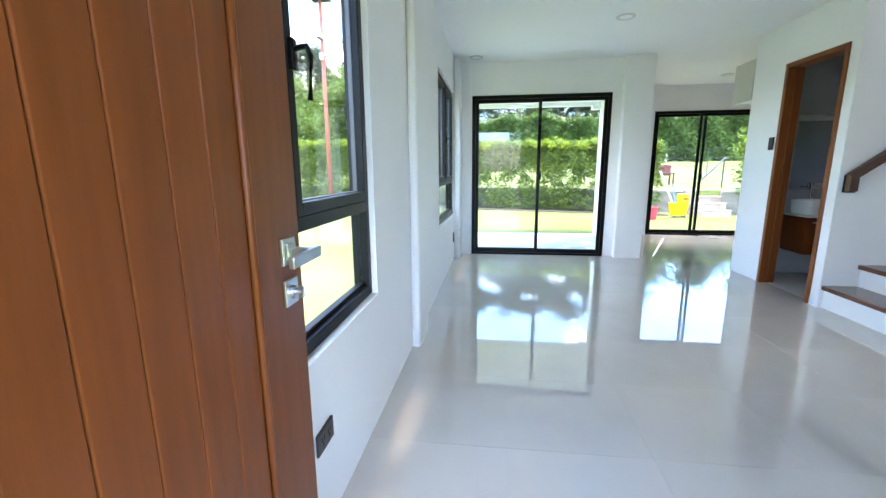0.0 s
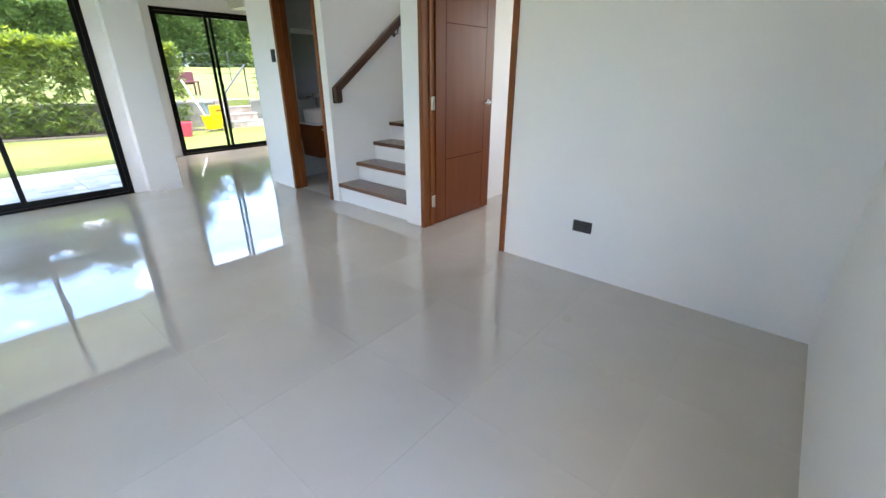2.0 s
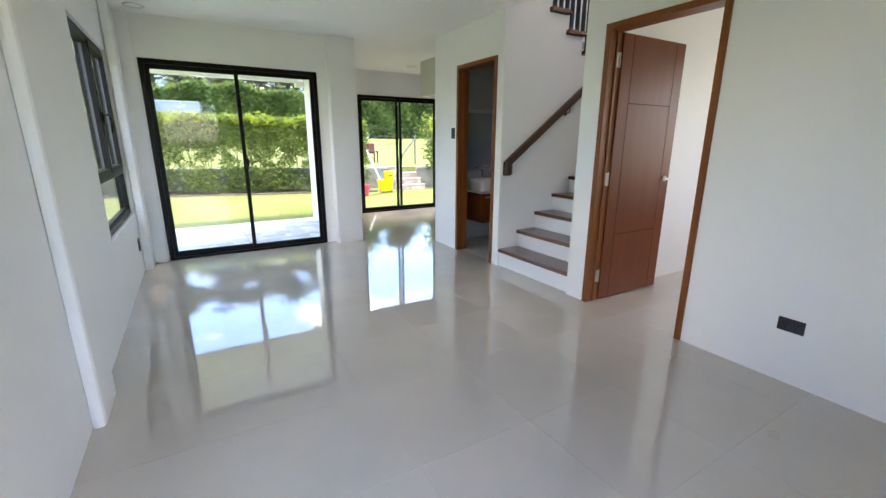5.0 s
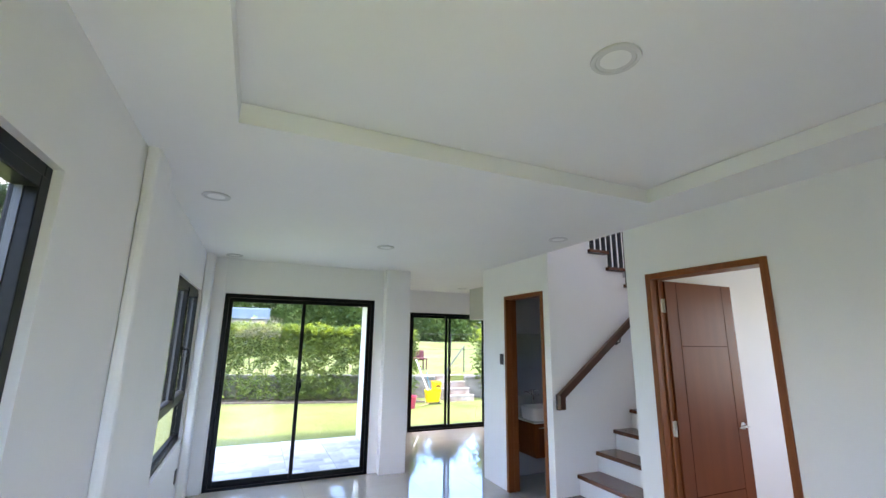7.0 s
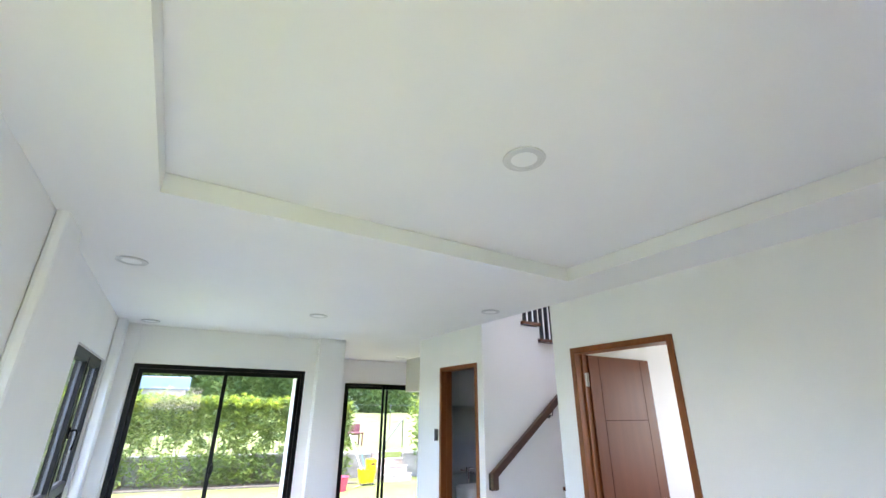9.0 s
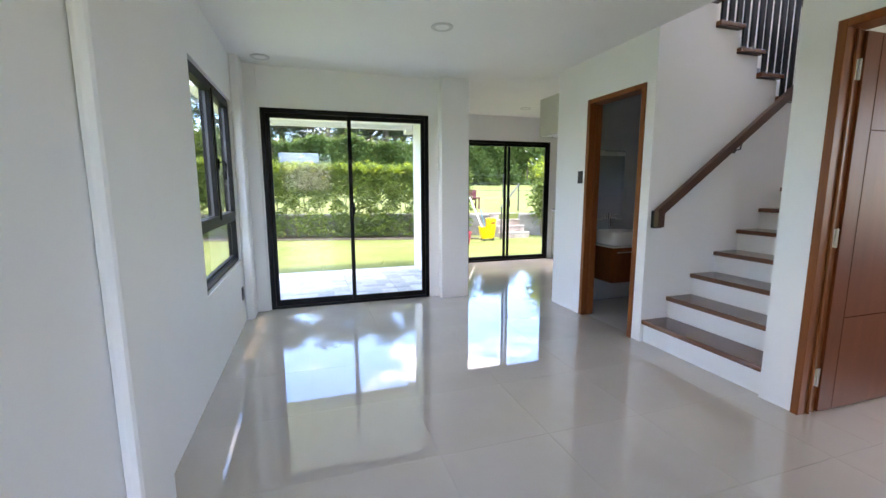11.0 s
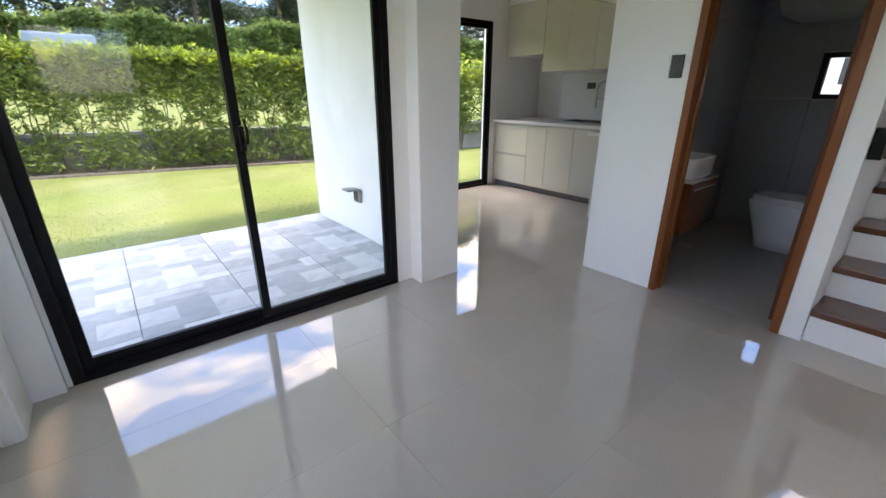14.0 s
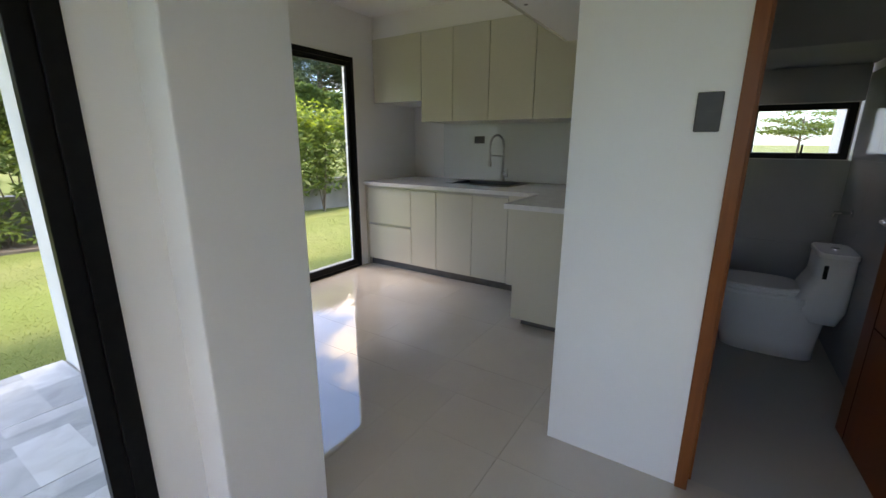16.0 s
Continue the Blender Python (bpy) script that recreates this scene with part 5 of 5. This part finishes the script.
def garden_wall():
    """Low retaining wall along the back of the hedge, with a gap for the steps."""
    bm = bmesh.new()
    for x0, x1 in ((-12, 5.12), (5.95, 14)):
        n = max(1, int((x1 - x0) / 1.2))
        for k in range(n):
            a, b = x0 + (x1 - x0) * k / n, x0 + (x1 - x0) * (k + 1) / n
            v = []
            for z in (-0.08, 0.52):
                for xx, o in ((a, 0.80), (b, 0.80), (b, 0.95), (a, 0.95)):
                    v.append(bm.verts.new((xx, hedge_y(xx) + o, z)))
            for f in ((0, 3, 2, 1), (4, 5, 6, 7), (0, 1, 5, 4), (2, 3, 7, 6), (1, 2, 6, 5), (3, 0, 4, 7)):
                bm.faces.new([v[i] for i in f])
    t = thing("retaining_wall", (0, hedge_y(0) + 0.85, 0), "low grey concrete retaining wall behind the hedge", "garden wall")
    part("wall", bm, "concrete", t)
    bm = bmesh.new()
    for x0, x1 in ((-12, 5.10), (5.97, 14)):
        v = []
        for z in (0.521, 0.575):
            for xx, o in ((x0, 0.77), (x1, 0.77), (x1, 0.98), (x0, 0.98)):
                v.append(bm.verts.new((xx, hedge_y(xx) + o, z)))
        for f in ((0, 3, 2, 1), (4, 5, 6, 7), (0, 1, 5, 4), (2, 3, 7, 6), (1, 2, 6, 5), (3, 0, 4, 7)):
            bm.faces.new([v[i] for i in f])
    part("coping", bm, "kerb", t, "pale concrete coping")
    s = thing("garden_steps", (5.5, 11.4, -0.05), "short brown stone garden steps up through the wall", "steps")
    for k in range(4):
        y0 = hedge_y(5.5) + 0.05 + 0.28 * k
        part("step", boxes((5.14, y0, -0.08, 5.93, y0 + 0.31, 0.09 + 0.155 * k)), "brick", s, bevel=0.01)
        part("nosing", boxes((5.13, y0 - 0.012, 0.091 + 0.155 * k, 5.94, y0 + 0.1, 0.112 + 0.155 * k)), "kerb", s, "pale nosing")
    f = thing("stair_handrail", (5.1, 11.3, -0.05), "dark metal handrail beside the garden steps", "railing")
    y0 = hedge_y(5.5) - 0.05
    bm = bmesh.new()
    tube(bm, [(5.04, y0, -0.05), (5.04, y0, 0.79)], 0.02, 8)
    part("post", bm, "fence", f)
    bm = bmesh.new()
    tube(bm, [(6.32, y0 + 1.5, 0.6), (6.32, y0 + 1.5, 1.39)], 0.02, 8)
    part("post", bm, "fence", f)
    bm = bmesh.new()
    tube(bm, [(5.02, y0 - 0.02, 0.78), (6.36, y0 + 1.55, 1.41)], 0.022, 8)
    part("rail", bm, "fence", f)
    c = thing("wire_fence", (2, 14.5, 0.6), "thin dark wire fence on the upper lawn", "fence")
    for k in range(9):
        x = 3.0 + k * 1.6
        bm = bmesh.new()
        yy = hedge_y(x) + 6.2
        z = ground_z(x, yy)
        tube(bm, [(x, yy, z), (x, yy, z + 0.95)], 0.016, 6)
        part("post", bm, "fence", c)
    for dz in (0.3, 0.6, 0.92):
        bm = bmesh.new()
        tube(bm, [(3.0, hedge_y(3) + 6.2, ground_z(3, hedge_y(3) + 6.2) + dz), (15.8, hedge_y(15.8) + 6.2, ground_z(15.8, hedge_y(15.8) + 6.2) + dz)], 0.007, 5)
        part("wire", bm, "fence", c)
    g = thing("low_metal_fence", (-3.5, 13.3, 0), "low dark metal bar fence behind the hedge", "fence")
    for k in range(46):
        x = -6.1 + 0.11 * k
        part("bar", boxes((x, hedge_y(x) + 0.72, -0.05, x + 0.016, hedge_y(x) + 0.736, 0.46)), "fence", g)
    bm = bmesh.new()
    for z in (0.02, 0.44):
        tube(bm, [(-6.15, hedge_y(-6.15) + 0.745, z), (-1.1, hedge_y(-1.1) + 0.745, z)], 0.012, 6)
    part("rail", bm, "fence", g)
    part("post", boxes((-1.14, hedge_y(-1.1) + 0.66, -0.05, -1.08, hedge_y(-1.1) + 0.72, 0.55)), "kerb", g, "pale post")
    bm = bmesh.new()
    v = []
    for z in (-0.06, -0.015):
        for xx, o in ((-12, -0.12), (4.5, -0.12), (4.5, 0.02), (-12, 0.02)):
            v.append(bm.verts.new((xx, hedge_y(xx) + o, z)))
    for q in ((0, 3, 2, 1), (4, 5, 6, 7), (0, 1, 5, 4), (2, 3, 7, 6), (1, 2, 6, 5), (3, 0, 4, 7)):
        bm.faces.new([v[i] for i in q])
    part("garden_kerb", bm, "edging", None, "dark stone edging along the hedge", "structure")
    bm = bmesh.new()
    v = []
    for z in (-0.06, -0.035):
        for xx, o in ((-12, 0.02), (4.5, 0.02), (4.5, 0.80), (-12, 0.80)):
            v.append(bm.verts.new((xx, hedge_y(xx) + o, z)))
    for q in ((0, 3, 2, 1), (4, 5, 6, 7), (0, 1, 5, 4), (2, 3, 7, 6), (1, 2, 6, 5), (3, 0, 4, 7)):
        bm.faces.new([v[i] for i in q])
    part("planting_bed", bm, "soil", None, "brown soil bed under the hedge", "structure")


garden_wall()


def garden_things():
    z = -0.05
    t = thing("bucket", (3.81, 10.55, z), "pink-red plastic bucket on the lawn", "bucket")
    part("body", lathe(bmesh.new(), [(0.125, 0), (0.165, 0.27), (0.175, 0.275), (0.175, 0.29), (0.158, 0.29), (0.12, 0.02)], (3.81, 10.55, z), 28), "red", t, smooth=False)
    t = thing("mop_bucket", (4.62, 11.0, z), "yellow plastic mop bucket with wringer on castors", "mop bucket")
    bm = bmesh.new()
    rounded(bm, [(4.60, 11.0, z + 0.07, 0.19, 0.14), (4.60, 11.0, z + 0.20, 0.22, 0.16), (4.60, 11.0, z + 0.40, 0.25, 0.18), (4.60, 11.0, z + 0.415, 0.26, 0.19),
                 (4.60, 11.0, z + 0.41, 0.235, 0.165), (4.60, 11.0, z + 0.10, 0.18, 0.13)], 28, 4)
    part("tub", bm, "yellow", t)
    bm = bmesh.new()
    rounded(bm, [(4.72, 11.0, z + 0.33, 0.11, 0.13), (4.72, 11.0, z + 0.66, 0.14, 0.15), (4.72, 11.0, z + 0.67, 0.12, 0.13), (4.72, 11.0, z + 0.40, 0.09, 0.10)], 24, 5)
    part("wringer", bm, "yellow", t)
    part("label_bars", boxes((4.64, 10.842, z + 0.52, 4.80, 10.848, z + 0.545), (4.67, 10.842, z + 0.555, 4.78, 10.848, z + 0.575)), "hole", t, "black markings")
    for dx in (-0.14, 0.16):
        for dy in (-0.1, 0.1):
            bm = bmesh.new()
            tube(bm, [(4.60 + dx - 0.012, 11.0 + dy, z + 0.035), (4.60 + dx + 0.012, 11.0 + dy, z + 0.035)], 0.035, 14)
            box(bm, 4.60 + dx - 0.02, 11.0 + dy - 0.02, z + 0.05, 4.60 + dx + 0.02, 11.0 + dy + 0.02, z + 0.085)
            part("castor", bm, "plastic", t)
    t.scale = (0.85, 0.85, 0.85)
    m = thing("mop", (4.5, 11.05, z + 0.1), "white-handled mop leaning in the yellow bucket", "mop")
    bm = bmesh.new()
    tube(bm, [(4.56, 11.0, z + 0.12), (4.17, 11.16, z + 1.12)], 0.017, 8)
    part("handle", bm, "white_plastic", m)
    bm = bmesh.new()
    tube(bm, [(4.62, 11.05, z + 0.12), (4.46, 11.12, z + 0.80)], 0.009, 8)
    part("wringer_rod", bm, "blue", m)
    b = thing("straw_broom", (4.35, 10.75, z), "straw broom head lying on the lawn beside the bucket", "broom")
    bm = bmesh.new()
    for k in range(26):
        tube(bm, [(4.45, 10.82, z + 0.06), (4.14 + 0.006 * k, 10.68 + 0.007 * k, z + 0.012 + 0.002 * (k % 5))], 0.006, 4, 0.003)
    part("bristles", bm, "straw", b)
    c = thing("garden_bench", (6.1, 15.4, 0.6), "maroon painted garden bench on the upper lawn", "bench")
    gz = ground_z(6.1, 15.4)
    part("backrest", boxes((5.72, 15.55, gz + 0.30, 6.30, 15.60, gz + 0.68)), "maroon", c, bevel=0.01)
    part("seat", boxes((5.72, 15.15, gz + 0.36, 6.30, 15.549, gz + 0.41)), "maroon", c, bevel=0.01)
    for x in (5.74, 6.24):
        for y in (15.17, 15.50):
            part("leg", boxes((x, y, gz - 0.01, x + 0.045, y + 0.045, gz + 0.36)), "maroon", c)
    c.location, c.scale = (5.20, 13.5, 0.506), (0.86, 0.86, 0.86)
    p = thing("garden_lamp_post", (-5.35, 13.6, z), "red-brown lamp post with a solar panel head", "lamp post")
    bm = bmesh.new()
    tube(bm, [(-5.35, 13.6, z), (-5.35, 13.6, 6.3)], 0.07, 12, 0.055)
    part("pole", bm, "pole", p, smooth=True)
    part("panel", boxes((-5.65, 13.35, 6.32, -5.05, 13.85, 6.36)), "plastic", p, "dark solar panel")
    bm = boxes((-5.42, 13.2, 5.15, -5.28, 13.6, 5.21), (-5.40, 13.45, 4.55, -5.30, 13.55, 4.75))
    part("lamp_head", bm, "steel", p)
    q = thing("garden_shed", (-3, 22, 1.0), "low shed roof of grey-blue sheet behind the hedge", "shed")
    gz = 1.1
    part("roof", boxes((-0.95, 21.0, gz + 1.25, 0.75, 23.4, gz + 1.75)), "roof_blue", q, bevel=0.05)
    part("wall", boxes((-0.85, 21.2, gz - 0.3, 0.65, 23.2, gz + 1.25)), "concrete", q)
    h = thing("outdoor_socket", (1.915, 6.99, 0.36), "grey weatherproof socket with its flap raised on the patio wall", "socket")
    part("body", boxes((1.885, 6.935, 0.30, 1.9195, 7.045, 0.425)), "outdoor_grey", h, bevel=0.006)
    part("face", boxes((1.882, 6.95, 0.315, 1.8849, 7.03, 0.405)), "plastic", h, "dark socket face")
    part("flap", boxes((1.775, 6.932, 0.418, 1.888, 7.048, 0.436)), "outdoor_grey", h, "raised hinged flap", bevel=0.006)
    bm = bmesh.new()
    tube(bm, [(1.886, 6.93, 0.425), (1.886, 7.05, 0.425)], 0.006, 8)
    part("flap_hinge", bm, "outdoor_grey", h)
    d = thing("neighbour_house", (32, 8.6, -0.05), "white neighbouring house with grey windows beyond the bathroom window", "house")
    part("wall", boxes((30, 3.2, -0.1, 34, 14.0, 4.6)), "out_wall", d)
    for y in (5.0, 7.4):
        part("window", boxes((29.94, y, 1.6, 29.99, y + 1.3, 3.0)), "plastic", d)
    part("roof", boxes((29.7, 2.9, 4.6, 34.3, 14.3, 4.85)), "concrete", d)
    e = thing("gutter_end", (1.85, 8.0, 2.2), "short white gutter outlet under the eave", "gutter")
    part("outlet", boxes((1.79, 7.90, 2.165, 1.9175, 8.085, 2.234)), "out_wall", e, bevel=0.01)


garden_things()


def grass():
    rng = np.random.default_rng(7)
    n = 90000
    x = rng.uniform(-4.5, 7.5, n)
    f = rng.uniform(0, 1, n) ** 1.3
    y0 = np.where(x < 1.95, 8.0, 8.0)
    y0 = np.where((x > 2.0) & (x < 5.6), 8.2, y0)
    y = y0 + f * (hedge_y(x) - 0.15 - y0)
    h = rng.uniform(0.006, 0.016, n)
    a = rng.uniform(0, 6.28, n)
    w = 0.0035
    base = np.stack([x, y, np.full(n, -0.051)], 1)
    s = np.stack([np.cos(a) * w, np.sin(a) * w, np.zeros(n)], 1)
    tip = base + np.stack([rng.normal(size=n) * 0.012, rng.normal(size=n) * 0.012, h], 1)
    co = np.stack([base - s, base + s, tip], 1).reshape(-1, 3)
    me = bpy.data.meshes.new("grass_blades")
    me.vertices.add(3 * n)
    me.vertices.foreach_set("co", co.astype(np.float32).ravel())
    me.loops.add(3 * n)
    me.loops.foreach_set("vertex_index", np.arange(3 * n, dtype=np.int32))
    me.polygons.add(n)
    me.polygons.foreach_set("loop_start", np.arange(0, 3 * n, 3, dtype=np.int32))
    me.update()
    me.materials.append(M["blade"])
    tagged(new("grass_blades", me), "short mown grass blades", "grass", "", "stuff")


grass()


def floor_smudge(x, y, rad, seed):
    """A faint dull smudge on the polished tiles."""
    rng = np.random.default_rng(seed)
    ph = rng.uniform(0, 6.28, 3)
    bm = bmesh.new()
    ring = []
    for k in range(28):
        a = 2 * math.pi * k / 28
        q = rad * (1 + 0.18 * math.sin(2 * a + ph[0]) + 0.12 * math.sin(3 * a + ph[1]) + 0.06 * math.sin(7 * a + ph[2]))
        ring.append(bm.verts.new((x + q * math.cos(a), y + 0.75 * q * math.sin(a), 0.0006)))
    bm.faces.new(ring)
    tagged(part("floor_stain", bm, "smudge", None, "faint brown smudge on the polished floor", "structure"), category="stain")


floor_smudge(2.300, 1.076, 0.035, 3)


# ---- tiles, laid last ----
def tile_field(name, floor, x0, x1, y0, y1, ox, oy, size, z0, z1, material, piece, joint=0.001, skip=()):
    cache = {}
    ix0, iy0 = math.floor((x0 - ox) / size), math.floor((y0 - oy) / size)
    ix = ix0
    while ox + ix * size < x1 - 0.01:
        iy = iy0
        while oy + iy * size < y1 - 0.01:
            a, b = max(x0, ox + ix * size) + joint / 2, min(x1, ox + (ix + 1) * size) - joint / 2
            c, d = max(y0, oy + iy * size) + joint / 2, min(y1, oy + (iy + 1) * size) - joint / 2
            if b - a > 0.01 and d - c > 0.01:
                key = (round(b - a, 3), round(d - c, 3))
                if key not in cache:
                    bm = boxes((0, 0, z0, b - a, d - c, z1))
                    me = bpy.data.meshes.new(piece)
                    bmesh.ops.recalc_face_normals(bm, faces=bm.faces)
                    bm.to_mesh(me)
                    bm.free()
                    me.materials.append(M[material])
                    cache[key] = me
                ob = new(piece, cache[key])
                ob.location = (a, c, 0)
                ob.parent = floor
            iy += 1
        ix += 1


floor = tagged(part("floor", boxes((XL, YF, -0.0119, 5.8, 5.08, -0.0009)), "grout", None, "polished greige porcelain floor", "structure"), category="floor")
OX, OY = 0.207, 5.33
tile_field("floor", floor, XL, XR + 0.06, YF - 0.15, 5.72, OX, OY, 0.6, -0.0098, 0.0, "tile", "tile")
tile_field("floor", floor, XL, 1.70, 5.72, YB, OX, OY, 0.6, -0.0098, 0.0, "tile", "tile")
tile_field("floor", floor, 2.03, XR + 0.06, 5.72, 7.82, OX, OY, 0.6, -0.0098, 0.0, "tile", "tile")
tile_field("floor", floor, XR + 0.06, 5.40, 5.20, 7.82, OX, OY, 0.6, -0.0098, 0.0, "tile", "tile")
tile_field("floor", floor, XR + 0.06, 5.80, YF, 2.75, OX, OY, 0.6, -0.0098, 0.0, "tile", "tile")
bath_floor = tagged(part("floor_bath", boxes((XR + 0.06, 3.957, -0.0119, 5.11, 5.10, -0.0099)), "grout", None, "grey bathroom floor tiles", "structure"), category="floor")
tile_field("floor_bath", bath_floor, XR + 0.062, 5.11, 3.957, 5.10, 3.235, 4.54, 0.6, -0.0098, -0.001, "bath_tile", "tile", 0.003)

patio = tagged(part("patio", boxes((XL - 0.5, 5.972, -0.22, 1.918, 7.97, -0.032)), "kerb", None, "patio of printed pale and grey stone tiles", "structure"), category="patio")
BLOCKS = [(0, 0, 4, 1), (4, 0, 2, 2), (0, 1, 2, 2), (2, 1, 2, 1), (2, 2, 2, 2), (4, 2, 2, 1), (0, 3, 2, 1), (4, 3, 2, 3), (0, 4, 1, 2), (1, 4, 3, 1), (1, 5, 3, 1)]


def patio_tiles():
    """Sixty-centimetre tiles, each printed with eleven stone blocks."""
    j, z0, z1 = 0.0025, -0.031, -0.02
    for iy in range(4):
        y1 = 7.97 - 0.6 * iy
        y0 = max(y1 - 0.6, 5.975)
        for ix in range(-2, 4):
            x0, x1 = max(0.105 + 0.6 * ix, XL - 0.5), min(0.105 + 0.6 * (ix + 1), 1.918)
            if x1 - x0 < 0.05 or y1 - y0 < 0.05:
                continue
            bm = boxes((j, j, z0, x1 - x0 - j, y1 - y0 - j, z1 - 0.0004))
            flip = (ix + iy) % 2
            for bx, by, bw, bh in BLOCKS:
                if flip:
                    bx = 6 - bx - bw
                a, b = 0.105 + 0.6 * ix + bx * 0.1, 0.105 + 0.6 * ix + (bx + bw) * 0.1
                c, d = y1 - 0.6 + by * 0.1, y1 - 0.6 + (by + bh) * 0.1
                a, b, c, d = max(a, x0 + j) - x0, min(b, x1 - j) - x0, max(c, y0 + j) - y0, min(d, y1 - j) - y0
                if b - a > 0.01 and d - c > 0.01:
                    bm.faces.new([bm.verts.new(v) for v in ((a, c, z1), (b, c, z1), (b, d, z1), (a, d, z1))])
            me = bpy.data.meshes.new("tile")
            bm.to_mesh(me)
            bm.free()
            me.materials.append(M["paver"])
            ob = new("tile", me)
            ob.location = (x0, y0, 0)
            ob.parent = patio


patio_tiles()
tagged(part("kitchen_step", boxes((2.035, 7.972, -0.2, 5.55, 8.20, -0.03)), "kerb", None, "pale concrete apron outside the kitchen door", "structure"), category="step")


def wall_tiles():
    """Grey tiles on the bathroom walls."""
    th = 0.009
    south = tagged(part("wall_tiles_south", boxes((XR + 0.12, 3.9555, 0, 5.11, 3.9575, 1.74)), "grout", None, "grey tiled bathroom wall", "structure"), category="wall")
    north = tagged(part("wall_tiles_north", boxes((XR + 0.12, 5.0965, 0, 5.11, 5.0995, 2.40)), "grout", None, "grey tiled bathroom wall", "structure"), category="wall")
    east = tagged(part("wall_tiles_east", boxes((5.107, 3.9675, 0, 5.1095, 5.09, 1.19)), "grout", None, "grey tiled bathroom wall", "structure"), category="wall")
    def piece(host, b):
        ob = part("tile", boxes(b), "bath_wall", host)
    for i in range(4):
        x0, x1 = max(XR + 0.121, 2.98 + 0.6 * i - 0.2), min(5.105, 2.98 + 0.6 * (i + 1) - 0.2)
        for z0, z1 in ((0.001, 0.6), (0.6, 1.2), (1.2, 1.8), (1.8, 2.40)):
            if z0 < 1.7:
                piece(south, (x0 + 0.001, 3.958, z0 + 0.001, x1 - 0.001, 3.958 + th, min(z1, 1.74) - 0.001))
            piece(north, (x0 + 0.001, 5.0875, z0 + 0.001, x1 - 0.001, 5.096, z1 - 0.001))
    x = 5.0975
    for y0, y1, z0, z1 in ((3.9675, 4.565, 0.001, 0.6), (4.565, 5.086, 0.001, 0.6), (3.9675, 4.565, 0.6, 1.19), (4.565, 5.086, 0.6, 1.2), (4.567, 5.086, 1.2, 1.8),
                           (4.765, 5.086, 1.8, 2.4), (3.9675, 4.565, 1.57, 1.799)):
        piece(east, (x, y0 + 0.001, z0 + 0.001, x + th, y1 - 0.001, z1 - 0.001))


wall_tiles()
